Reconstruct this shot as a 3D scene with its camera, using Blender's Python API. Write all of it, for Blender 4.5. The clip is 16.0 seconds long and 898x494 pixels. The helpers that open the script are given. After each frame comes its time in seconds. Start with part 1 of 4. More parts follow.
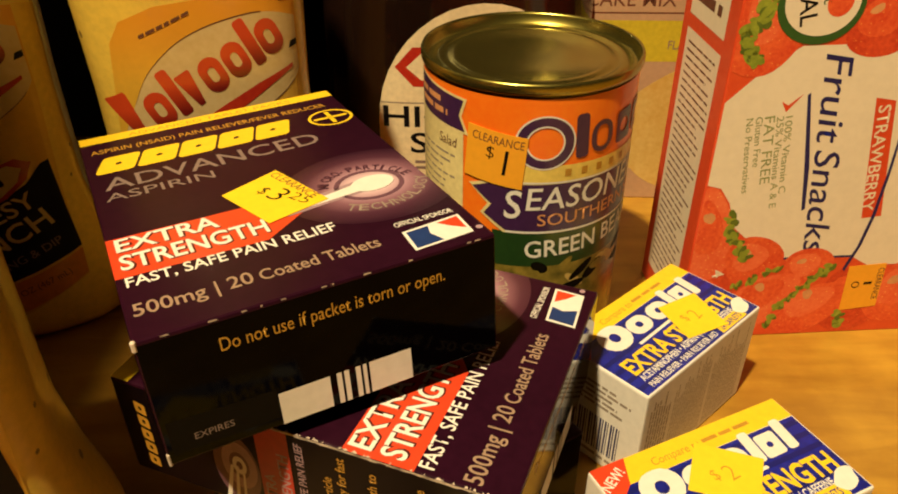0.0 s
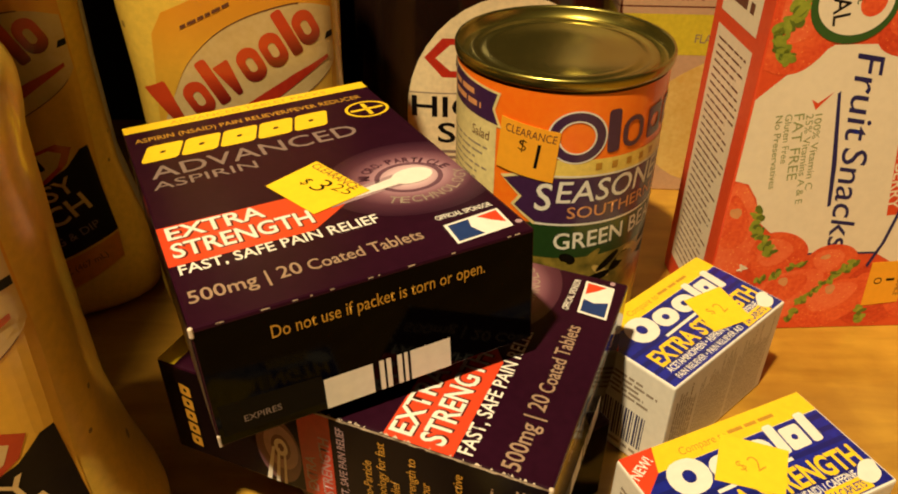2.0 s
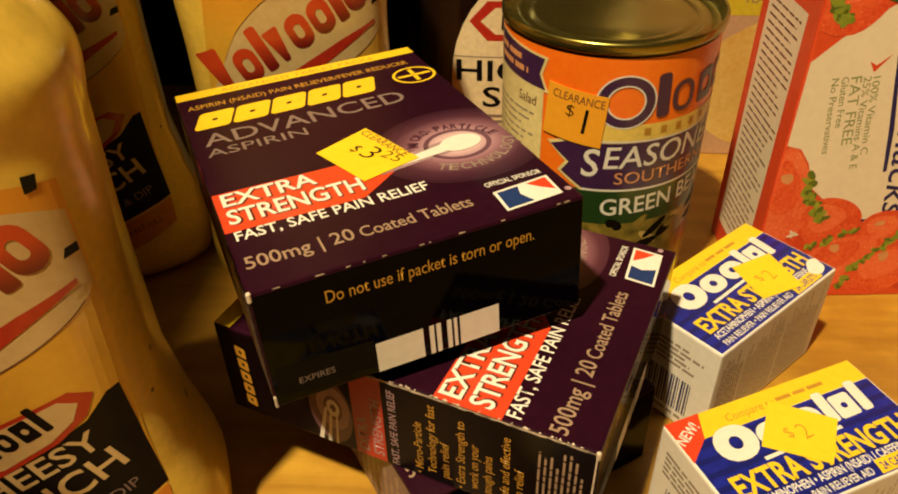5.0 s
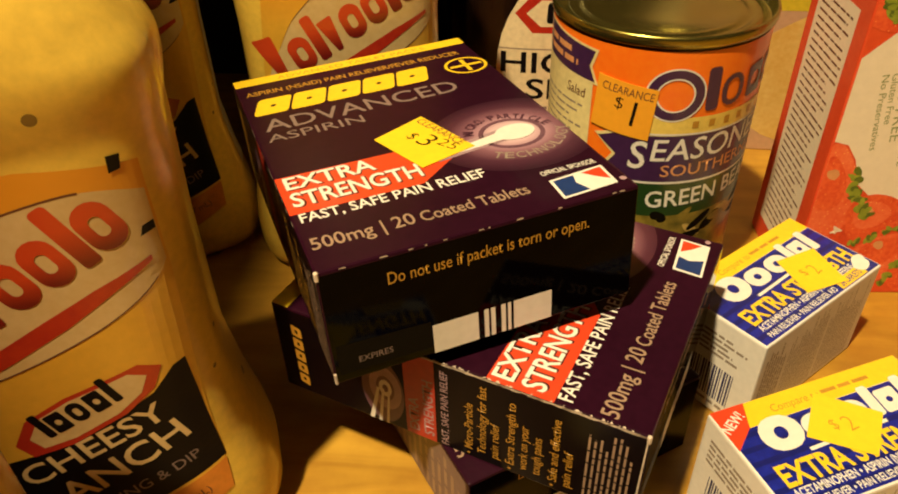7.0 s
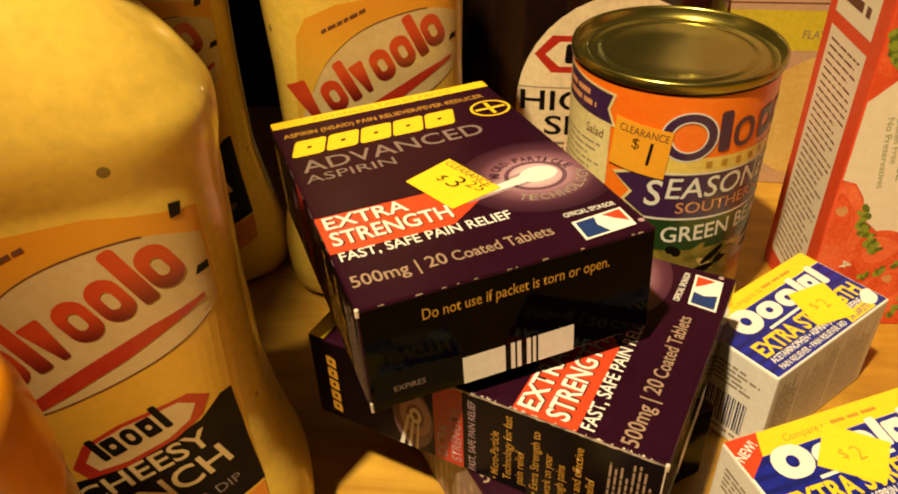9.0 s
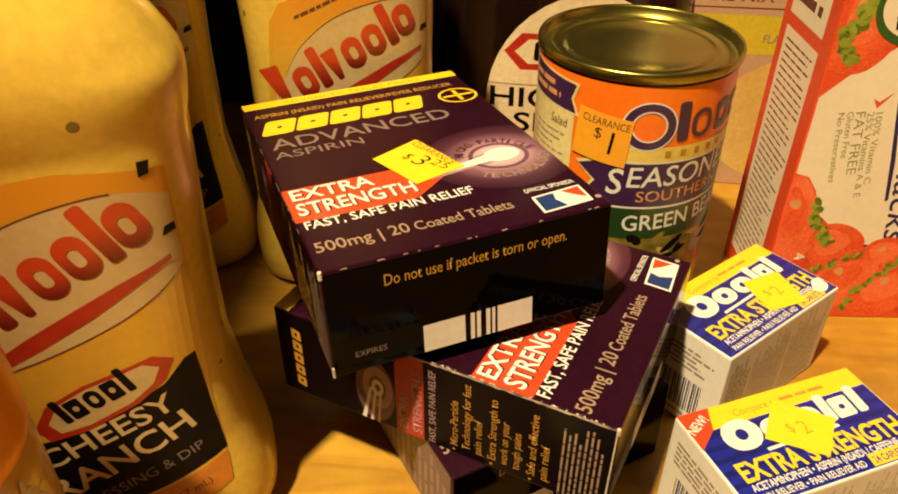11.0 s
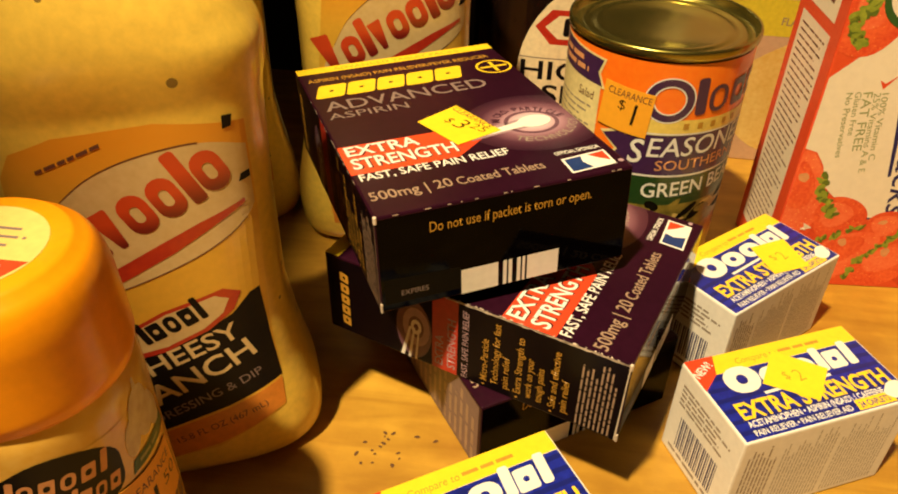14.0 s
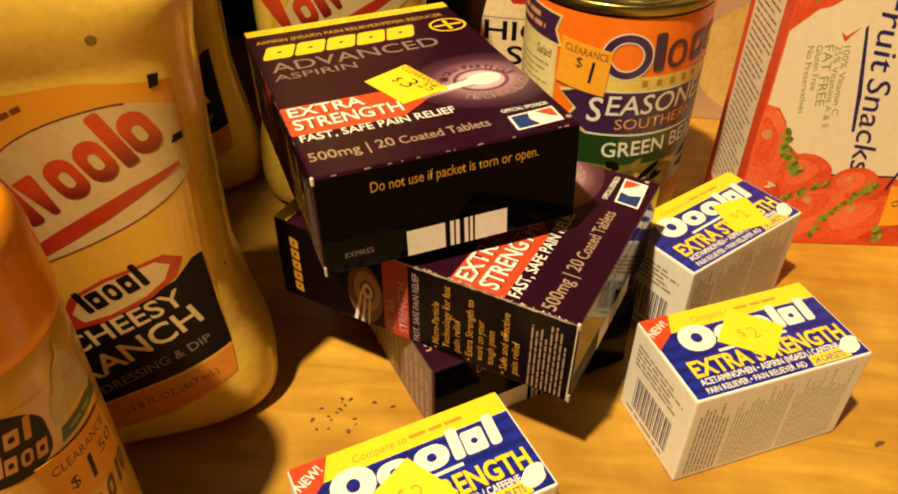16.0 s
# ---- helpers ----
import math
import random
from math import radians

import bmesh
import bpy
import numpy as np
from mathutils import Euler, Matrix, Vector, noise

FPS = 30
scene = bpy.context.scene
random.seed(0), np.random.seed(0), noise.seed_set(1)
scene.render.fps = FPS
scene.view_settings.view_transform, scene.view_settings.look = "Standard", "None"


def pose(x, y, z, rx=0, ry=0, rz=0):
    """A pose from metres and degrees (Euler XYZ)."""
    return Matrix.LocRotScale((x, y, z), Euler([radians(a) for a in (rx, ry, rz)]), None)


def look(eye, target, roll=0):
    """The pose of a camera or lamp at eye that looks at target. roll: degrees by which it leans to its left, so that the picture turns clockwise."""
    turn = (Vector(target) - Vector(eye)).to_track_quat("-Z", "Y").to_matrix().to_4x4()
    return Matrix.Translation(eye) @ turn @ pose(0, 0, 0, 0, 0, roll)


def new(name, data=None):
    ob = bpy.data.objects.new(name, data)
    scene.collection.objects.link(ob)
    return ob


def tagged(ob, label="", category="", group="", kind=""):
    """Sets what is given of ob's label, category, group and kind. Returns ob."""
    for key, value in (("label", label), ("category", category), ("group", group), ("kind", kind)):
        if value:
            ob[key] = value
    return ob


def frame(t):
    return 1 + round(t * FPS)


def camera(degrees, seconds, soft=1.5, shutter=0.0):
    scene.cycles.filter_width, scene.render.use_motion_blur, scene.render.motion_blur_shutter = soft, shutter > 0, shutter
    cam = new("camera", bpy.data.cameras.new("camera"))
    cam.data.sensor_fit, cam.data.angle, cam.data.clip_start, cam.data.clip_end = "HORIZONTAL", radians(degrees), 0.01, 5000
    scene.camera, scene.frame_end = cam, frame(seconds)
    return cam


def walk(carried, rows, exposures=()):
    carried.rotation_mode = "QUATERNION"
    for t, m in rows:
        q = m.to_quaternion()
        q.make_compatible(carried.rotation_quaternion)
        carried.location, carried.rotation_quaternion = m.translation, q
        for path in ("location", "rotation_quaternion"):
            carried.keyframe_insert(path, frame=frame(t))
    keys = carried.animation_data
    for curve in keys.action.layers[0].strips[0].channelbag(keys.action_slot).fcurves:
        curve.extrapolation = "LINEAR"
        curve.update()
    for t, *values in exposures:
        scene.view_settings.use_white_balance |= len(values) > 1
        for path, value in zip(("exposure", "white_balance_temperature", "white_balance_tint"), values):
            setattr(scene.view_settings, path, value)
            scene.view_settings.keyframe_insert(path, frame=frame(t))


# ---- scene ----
cam = camera(60.48, 16.0, soft=1.9)
# seconds, eye x y z in metres, turn about x y z in degrees
ROWS = [
    (0.0, 0.0053, -0.0147, 0.2009, 56.72, 0.06, -0.25),
    (0.5, -0.0053, -0.0143, 0.1991, 56.47, -1.37, 0.14),
    (1.0, -0.0037, -0.0168, 0.2031, 56.38, -1.41, 0.42),
    (1.5, -0.0002, -0.0171, 0.2044, 56.19, -0.60, 0.46),
    (2.0, -0.0021, -0.0180, 0.2055, 55.56, -0.34, 0.85),
    (2.5, -0.0027, -0.0184, 0.2065, 54.91, 0.05, 1.23),
    (3.0, -0.0024, -0.0168, 0.2048, 54.35, 0.30, 1.61),
    (3.5, -0.0045, -0.0186, 0.2059, 53.94, 0.44, 1.90),
    (4.0, -0.0041, -0.0187, 0.2057, 53.56, 0.70, 2.34),
    (6.5, -0.0100, -0.0225, 0.2102, 52.26, 1.43, 4.83),
    (7.0, -0.0124, -0.0246, 0.2090, 52.35, 1.30, 5.36),
    (7.5, -0.0124, -0.0247, 0.2094, 52.07, 1.36, 5.56),
    (8.0, -0.0115, -0.0270, 0.2137, 51.99, 1.58, 5.71),
    (8.5, -0.0165, -0.0296, 0.2211, 53.09, 1.81, 6.24),
    (11.0, -0.0113, -0.0443, 0.2142, 55.15, -0.18, 5.27),
    (11.5, -0.0115, -0.0431, 0.2148, 56.21, -0.78, 4.93),
    (12.0, -0.0119, -0.0408, 0.2107, 56.42, -1.43, 4.18),
    (12.5, -0.0104, -0.0420, 0.2205, 55.78, -0.59, 3.94),
    (13.0, -0.0127, -0.0499, 0.2216, 54.79, 0.90, 5.38),
    (13.5, -0.0163, -0.0640, 0.2270, 53.75, 1.50, 6.85),
    (14.0, -0.0153, -0.0700, 0.2236, 53.30, -0.99, 7.24),
    (14.5, -0.0106, -0.0696, 0.2196, 52.35, -1.26, 7.23),
    (15.0, -0.0035, -0.0692, 0.2179, 51.96, -0.75, 6.83),
    (15.5, -0.0015, -0.0661, 0.2226, 51.45, -0.49, 6.48),
    (16.0, -0.0010, -0.0668, 0.2186, 51.22, -0.42, 6.29),
]
walk(cam, [(t, pose(x, y, z, rx, ry, rz)) for t, x, y, z, rx, ry, rz in ROWS], [(0.0, -0.05), (4.0, -0.12), (8.0, 0.05), (11.5, 0.24), (16.0, 0.22)])

# ---- light: one warm lamp of the room, high to the left and in front ----
world = bpy.data.worlds.new("room_light")
world.use_nodes = True
world.node_tree.nodes["Background"].inputs[0].default_value = (1.0, 0.62, 0.3, 1)
world.node_tree.nodes["Background"].inputs[1].default_value = 0.03
scene.world = world
lamp_data = bpy.data.lights.new("ceiling_lamp", "AREA")
lamp_data.shape, lamp_data.size, lamp_data.energy, lamp_data.color = "DISK", 0.085, 68.0, (1.0, 0.775, 0.44)
lamp = new("ceiling_lamp_light", lamp_data)
lamp.matrix_world = look((-0.45, -0.50, 1.75), (0.0, 0.15, 0.0))


# ---- materials ----
def material(name, color, rough=0.5, metal=0.0, coat=0.0, vary=0.12, grain=400.0, bump=0.0, spec=0.5, second=None, big=25.0, sub=0.0):
    m = bpy.data.materials.new(name)
    m.use_nodes = True
    nt = m.node_tree
    b = nt.nodes["Principled BSDF"]
    b.inputs["Roughness"].default_value, b.inputs["Metallic"].default_value = rough, metal
    b.inputs["Coat Weight"].default_value, b.inputs["Coat Roughness"].default_value = coat, 0.12
    b.inputs["Specular IOR Level"].default_value = spec
    if sub:
        b.inputs["Subsurface Weight"].default_value = sub
        b.inputs["Subsurface Radius"].default_value = (0.02, 0.01, 0.004)
        b.inputs["Subsurface Scale"].default_value = 0.4
    tc = nt.nodes.new("ShaderNodeTexCoord")
    n1, n2 = nt.nodes.new("ShaderNodeTexNoise"), nt.nodes.new("ShaderNodeTexNoise")
    n1.inputs["Scale"].default_value, n2.inputs["Scale"].default_value = grain, big
    n1.inputs["Detail"].default_value = n2.inputs["Detail"].default_value = 4
    for n in (n1, n2):
        nt.links.new(tc.outputs["Object"], n.inputs["Vector"])
    add = nt.nodes.new("ShaderNodeMath")
    add.operation = "ADD"
    nt.links.new(n1.outputs["Fac"], add.inputs[0])
    nt.links.new(n2.outputs["Fac"], add.inputs[1])
    ramp = nt.nodes.new("ShaderNodeMapRange")
    ramp.inputs["From Min"].default_value, ramp.inputs["From Max"].default_value = 0.7, 1.3
    nt.links.new(add.outputs[0], ramp.inputs["Value"])
    mix = nt.nodes.new("ShaderNodeMix")
    mix.data_type = "RGBA"
    c2 = second or tuple(max(0.0, c * (1 - 2 * vary)) for c in color)
    mix.inputs["A"].default_value, mix.inputs["B"].default_value = (*c2, 1), (*color, 1)
    nt.links.new(ramp.outputs[0], mix.inputs["Factor"])
    nt.links.new(mix.outputs["Result"], b.inputs["Base Color"])
    if bump:
        bp = nt.nodes.new("ShaderNodeBump")
        bp.inputs["Strength"].default_value, bp.inputs["Distance"].default_value = bump, 0.0004
        nt.links.new(n1.outputs["Fac"], bp.inputs["Height"])
        nt.links.new(bp.outputs[0], b.inputs["Normal"])
    return m


def wood_material():
    m = material("table_wood", (0.50, 0.25, 0.075), 0.42, coat=0.25)
    nt = m.node_tree
    b = nt.nodes["Principled BSDF"]
    tc = nt.nodes.new("ShaderNodeTexCoord")
    mp = nt.nodes.new("ShaderNodeMapping")
    mp.inputs["Rotation"].default_value = (0, 0, radians(-24))
    mp.inputs["Scale"].default_value = (9, 52, 9)
    nt.links.new(tc.outputs["Object"], mp.inputs["Vector"])
    n = nt.nodes.new("ShaderNodeTexNoise")
    n.inputs["Scale"].default_value, n.inputs["Detail"].default_value, n.inputs["Distortion"].default_value = 2.2, 8, 0.6
    nt.links.new(mp.outputs[0], n.inputs["Vector"])
    patch = nt.nodes.new("ShaderNodeTexNoise")
    patch.inputs["Scale"].default_value, patch.inputs["Detail"].default_value, patch.inputs["Roughness"].default_value = 19, 7, 0.62
    nt.links.new(tc.outputs["Object"], patch.inputs["Vector"])
    r = nt.nodes.new("ShaderNodeValToRGB")
    r.color_ramp.elements[0].position, r.color_ramp.elements[0].color = 0.28, (0.36, 0.185, 0.018, 1)
    r.color_ramp.elements[1].position, r.color_ramp.elements[1].color = 0.72, (0.55, 0.315, 0.036, 1)
    nt.links.new(n.outputs["Fac"], r.inputs["Fac"])
    mul = nt.nodes.new("ShaderNodeMix")
    mul.data_type, mul.blend_type = "RGBA", "MULTIPLY"
    mul.inputs["Factor"].default_value = 0.75
    r2 = nt.nodes.new("ShaderNodeValToRGB")
    r2.color_ramp.elements[0].position, r2.color_ramp.elements[0].color = 0.35, (0.62, 0.5, 0.42, 1)
    r2.color_ramp.elements[1].position, r2.color_ramp.elements[1].color = 0.62, (1, 1, 1, 1)
    nt.links.new(patch.outputs["Fac"], r2.inputs["Fac"])
    nt.links.new(r.outputs["Color"], mul.inputs["A"])
    nt.links.new(r2.outputs["Color"], mul.inputs["B"])
    nt.links.new(mul.outputs["Result"], b.inputs["Base Color"])
    bp = nt.nodes.new("ShaderNodeBump")
    bp.inputs["Strength"].default_value, bp.inputs["Distance"].default_value = 0.10, 0.0004
    nt.links.new(n.outputs["Fac"], bp.inputs["Height"])
    nt.links.new(bp.outputs[0], b.inputs["Normal"])
    return m


def spotted(name, color, dot, scale, size, **kw):
    """A material with small dots of another colour (berry seeds, herb specks)."""
    m = material(name, color, **kw)
    nt = m.node_tree
    b = nt.nodes["Principled BSDF"]
    old = b.inputs["Base Color"].links[0].from_socket
    tc = nt.nodes.new("ShaderNodeTexCoord")
    vo = nt.nodes.new("ShaderNodeTexVoronoi")
    vo.inputs["Scale"].default_value = scale
    nt.links.new(tc.outputs["Object"], vo.inputs["Vector"])
    lt = nt.nodes.new("ShaderNodeMath")
    lt.operation = "LESS_THAN"
    lt.inputs[1].default_value = size
    nt.links.new(vo.outputs["Distance"], lt.inputs[0])
    mix = nt.nodes.new("ShaderNodeMix")
    mix.data_type = "RGBA"
    mix.inputs["B"].default_value = (*dot, 1)
    nt.links.new(lt.outputs[0], mix.inputs["Factor"])
    nt.links.new(old, mix.inputs["A"])
    nt.links.new(mix.outputs["Result"], b.inputs["Base Color"])
    return m


def fading_label(name, low, high, z0, z1):
    """A printed label whose colour runs from low to high over the height z0 to z1."""
    m = material(name, low, 0.33, coat=0.4, vary=0.06)
    nt = m.node_tree
    b = nt.nodes["Principled BSDF"]
    old = b.inputs["Base Color"].links[0].from_socket
    tc, sep, mr, mix = nt.nodes.new("ShaderNodeTexCoord"), nt.nodes.new("ShaderNodeSeparateXYZ"), nt.nodes.new("ShaderNodeMapRange"), nt.nodes.new("ShaderNodeMix")
    mix.data_type = "RGBA"
    mr.inputs["From Min"].default_value, mr.inputs["From Max"].default_value = z0, z1
    mix.inputs["B"].default_value = (*high, 1)
    nt.links.new(tc.outputs["Object"], sep.inputs[0])
    nt.links.new(sep.outputs["Z"], mr.inputs["Value"])
    nt.links.new(mr.outputs[0], mix.inputs["Factor"])
    nt.links.new(old, mix.inputs["A"])
    nt.links.new(mix.outputs["Result"], b.inputs["Base Color"])
    return m


def glow_print(name, cx, cy, stops):
    """Ink whose colour changes with the distance from a point of the carton's top."""
    m = material(name, stops[0][1], 0.34, coat=0.16, vary=0.05)
    nt = m.node_tree
    b = nt.nodes["Principled BSDF"]
    tc, mp, ln, mr, ramp = (nt.nodes.new(k) for k in ("ShaderNodeTexCoord", "ShaderNodeMapping", "ShaderNodeVectorMath", "ShaderNodeMapRange", "ShaderNodeValToRGB"))
    mp.inputs["Location"].default_value, mp.inputs["Scale"].default_value = (-cx, -cy * 1.12, 0), (1.0, 1.12, 0)
    ln.operation = "LENGTH"
    mr.inputs["From Max"].default_value = stops[-1][0]
    nt.links.new(tc.outputs["Object"], mp.inputs["Vector"])
    nt.links.new(mp.outputs[0], ln.inputs[0])
    nt.links.new(ln.outputs["Value"], mr.inputs["Value"])
    nt.links.new(mr.outputs[0], ramp.inputs["Fac"])
    els = ramp.color_ramp.elements
    while len(els) < len(stops):
        els.new(0.5)
    for e, (d, c) in zip(els, stops):
        e.position, e.color = d / stops[-1][0], (*c, 1)
    nt.links.new(ramp.outputs["Color"], b.inputs["Base Color"])
    return m


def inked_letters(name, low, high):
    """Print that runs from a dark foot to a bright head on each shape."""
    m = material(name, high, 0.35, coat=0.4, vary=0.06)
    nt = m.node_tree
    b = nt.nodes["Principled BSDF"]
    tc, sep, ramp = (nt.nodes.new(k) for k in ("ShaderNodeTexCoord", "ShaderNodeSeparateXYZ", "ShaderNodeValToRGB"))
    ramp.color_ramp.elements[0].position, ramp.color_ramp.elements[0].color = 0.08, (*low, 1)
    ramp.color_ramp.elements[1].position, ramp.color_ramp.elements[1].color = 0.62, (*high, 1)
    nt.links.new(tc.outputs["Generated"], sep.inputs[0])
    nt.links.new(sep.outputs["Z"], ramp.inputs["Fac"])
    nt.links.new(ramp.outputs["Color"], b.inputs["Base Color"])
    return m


def wobble(m, scale=34.0, depth=0.0007, gloss=0.14):
    """Gives moulded plastic its slow dents and a sharp clear surface."""
    nt = m.node_tree
    b = nt.nodes["Principled BSDF"]
    b.inputs["Coat Weight"].default_value, b.inputs["Coat Roughness"].default_value = 0.5, gloss
    tc, n, bp = (nt.nodes.new(k) for k in ("ShaderNodeTexCoord", "ShaderNodeTexNoise", "ShaderNodeBump"))
    mp = nt.nodes.new("ShaderNodeMapping")
    mp.inputs["Scale"].default_value = (1.0, 1.0, 0.35)
    n.inputs["Scale"].default_value, n.inputs["Detail"].default_value = scale, 1
    bp.inputs["Strength"].default_value, bp.inputs["Distance"].default_value = 0.7, depth
    nt.links.new(tc.outputs["Object"], mp.inputs["Vector"])
    nt.links.new(mp.outputs[0], n.inputs["Vector"])
    nt.links.new(n.outputs["Fac"], bp.inputs["Height"])
    nt.links.new(bp.outputs[0], b.inputs["Normal"])
    nt.links.new(bp.outputs[0], b.inputs["Coat Normal"])


WOOD = wood_material()
# the back wall's shade is put into this near-black brown
SHADEBROWN = material("painted_shade_brown", (0.010, 0.005, 0.0025), 0.7, vary=0.3, grain=60, spec=0.1)
# room plaster coloured near black to keep bounced light out of the gaps
PLASTER = material("low_bounce_plaster", (0.026, 0.019, 0.012), 0.8, spec=0.2, vary=0.1, grain=40, bump=0.1)
PLUM = material("plum_card", (0.024, 0.0036, 0.012), 0.32, coat=0.03, vary=0.15, spec=0.14)
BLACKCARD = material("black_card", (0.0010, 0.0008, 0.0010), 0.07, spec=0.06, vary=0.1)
YELLOW = material("yellow_ink", (0.90, 0.60, 0.02), 0.35, coat=0.2, vary=0.06)
CAPLABEL = material("cream_paper_label", (0.74, 0.52, 0.15), 0.5, vary=0.08)
RED = material("red_ink", (0.72, 0.062, 0.018), 0.35, coat=0.2, vary=0.08)
DEEPRED = material("deep_red_ink", (0.50, 0.03, 0.012), 0.4, vary=0.12)
WHITE = material("white_ink", (0.80, 0.77, 0.70), 0.4, vary=0.05)
CARDWHITE = material("white_card", (0.82, 0.78, 0.70), 0.45, vary=0.06)
CARDEDGE = material("bare_card_edge", (0.75, 0.62, 0.48), 0.9, vary=0.3, grain=900)
GREYINK = material("grey_ink", (0.24, 0.17, 0.15), 0.45)
TANINK = material("tan_ink", (0.36, 0.24, 0.16), 0.45)
GOLDINK = material("gold_ink", (0.55, 0.28, 0.03), 0.4)
BLACK = material("black_ink", (0.005, 0.004, 0.005), 0.4, spec=0.2)
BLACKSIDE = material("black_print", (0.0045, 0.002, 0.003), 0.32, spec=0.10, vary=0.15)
OLIVE = material("olive_ink", (0.008, 0.006, 0.003), 0.4, spec=0.04)
BLUE = material("blue_ink", (0.012, 0.022, 0.34), 0.35, coat=0.2, second=(0.006, 0.010, 0.16), big=60)
NAVY = material("navy_ink", (0.008, 0.010, 0.11), 0.35)
STRIPEBLUE = material("stripe_blue_ink", (0.008, 0.013, 0.17), 0.35, coat=0.2)
MARKBLUE = material("mark_blue_ink", (0.015, 0.04, 0.16), 0.4)
STICKER = material("yellow_sticker", (0.95, 0.62, 0.015), 0.55, vary=0.05)
ORANGESTICKER = material("orange_sticker", (0.92, 0.40, 0.02), 0.55, vary=0.05)
LILAC = material("lilac_ink", (0.42, 0.27, 0.30), 0.4)
MAUVE = material("mauve_ink", (0.16, 0.07, 0.10), 0.4)
FACTS = material("facts_panel_ink", (0.20, 0.13, 0.12), 0.45)
GLOWINK = glow_print("mauve_glow_ink", 0.0255, -0.0180, [(0.0, (0.72, 0.56, 0.56)), (0.006, (0.62, 0.42, 0.45)), (0.0095, (0.40, 0.22, 0.26)), (0.013, (0.22, 0.095, 0.125)), (0.018, (0.075, 0.022, 0.040)), (0.024, (0.027, 0.005, 0.015))])
MAUVE2 = material("dim_mauve_ink", (0.075, 0.022, 0.042), 0.35)
CANORANGE = material("orange_label", (0.93, 0.215, 0.012), 0.3, coat=0.3, second=(0.90, 0.155, 0.008), big=30)
CANCREAM = material("cream_label", (0.84, 0.70, 0.32), 0.35, coat=0.2)
CANYELLOW = material("label_yellow", (0.88, 0.66, 0.14), 0.35, coat=0.2)
PURPLE = material("purple_label", (0.055, 0.018, 0.075), 0.3, coat=0.3)
GREENLAB = material("green_label", (0.018, 0.055, 0.012), 0.3, coat=0.3)
BEANS = material("bean_picture", (0.34, 0.24, 0.04), 0.35, coat=0.3, second=(0.09, 0.075, 0.01), grain=260, big=120)
PEACH = material("peach_ink", (0.75, 0.34, 0.14), 0.4)
TIN = material("lacquered_tin", (0.40, 0.335, 0.075), 0.26, metal=0.95, vary=0.12, grain=120, bump=0.03)
DRESSING = spotted("dressing_in_clear_bottle", (0.90, 0.60, 0.085), (0.24, 0.15, 0.03), 62, 0.085, rough=0.32, coat=0.5, vary=0.10, big=18)
wobble(DRESSING)
LABELAMBER = fading_label("amber_label", (0.78, 0.43, 0.042), (0.78, 0.32, 0.020), 0.106, 0.128)
LABELCREAM = material("cream_print", (0.85, 0.71, 0.44), 0.35, coat=0.4)
FILMCREAM = material("cream_film_print", (0.70, 0.52, 0.25), 0.35, coat=0.4, second=(0.62, 0.43, 0.18), big=40)
VRED = material("letter_red", (0.50, 0.038, 0.012), 0.35, coat=0.4, second=(0.40, 0.02, 0.012), big=50)
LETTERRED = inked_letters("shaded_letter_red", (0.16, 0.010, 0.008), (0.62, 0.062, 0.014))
VORANGE = material("band_orange", (0.74, 0.25, 0.03), 0.35, coat=0.4)
CAPWHITE = material("cap_plastic", (0.72, 0.55, 0.25), 0.4)
SAUCE = material("dark_sauce_bottle", (0.012, 0.005, 0.003), 0.12, coat=0.6)
CAPORANGE = material("orange_cap_plastic", (0.95, 0.33, 0.004), 0.30, coat=0.3, vary=0.05, spec=0.3)
SHAKER = material("shaker_contents", (0.82, 0.52, 0.11), 0.25, coat=0.4, second=(0.74, 0.40, 0.05), grain=300)
GARLIC = material("garlic_print", (0.74, 0.64, 0.46), 0.4, second=(0.56, 0.42, 0.28), big=140)
LEAFGREEN = material("leaf_print", (0.34, 0.38, 0.04), 0.4, second=(0.16, 0.22, 0.02), big=300)
DKGREEN = material("dark_green_print", (0.03, 0.10, 0.02), 0.4)
MIDGREEN = material("shaded_leaf_print", (0.13, 0.18, 0.02), 0.4, second=(0.07, 0.11, 0.015), big=300)
GREENINK = material("green_ink", (0.30, 0.34, 0.14), 0.45)
BERRY = spotted("strawberry_print", (0.84, 0.135, 0.040), (0.86, 0.25, 0.07), 560, 0.15, rough=0.35, coat=0.15, second=(0.66, 0.050, 0.018), big=90, grain=700)
BERRYDARK = spotted("ripe_strawberry_print", (0.74, 0.085, 0.028), (0.78, 0.19, 0.05), 520, 0.13, rough=0.35, coat=0.15, second=(0.50, 0.026, 0.012), big=70, grain=700)
BERRYLIGHT = spotted("pale_strawberry_print", (0.86, 0.19, 0.075), (0.90, 0.34, 0.11), 600, 0.17, rough=0.35, coat=0.15, second=(0.78, 0.095, 0.032), big=110, grain=700)
BOXRED = material("red_carton", (0.74, 0.085, 0.025), 0.38, coat=0.2, second=(0.66, 0.06, 0.018), big=30)
BOXWHITE = material("offwhite_print", (0.82, 0.72, 0.56), 0.42, coat=0.1, vary=0.04)
PINKCARD = material("beige_carton", (0.52, 0.33, 0.19), 0.5, vary=0.08)
DEEPBROWN = material("dark_brown_ink", (0.10, 0.012, 0.006), 0.45)
BROWNINK = material("brown_ink", (0.16, 0.055, 0.03), 0.5)
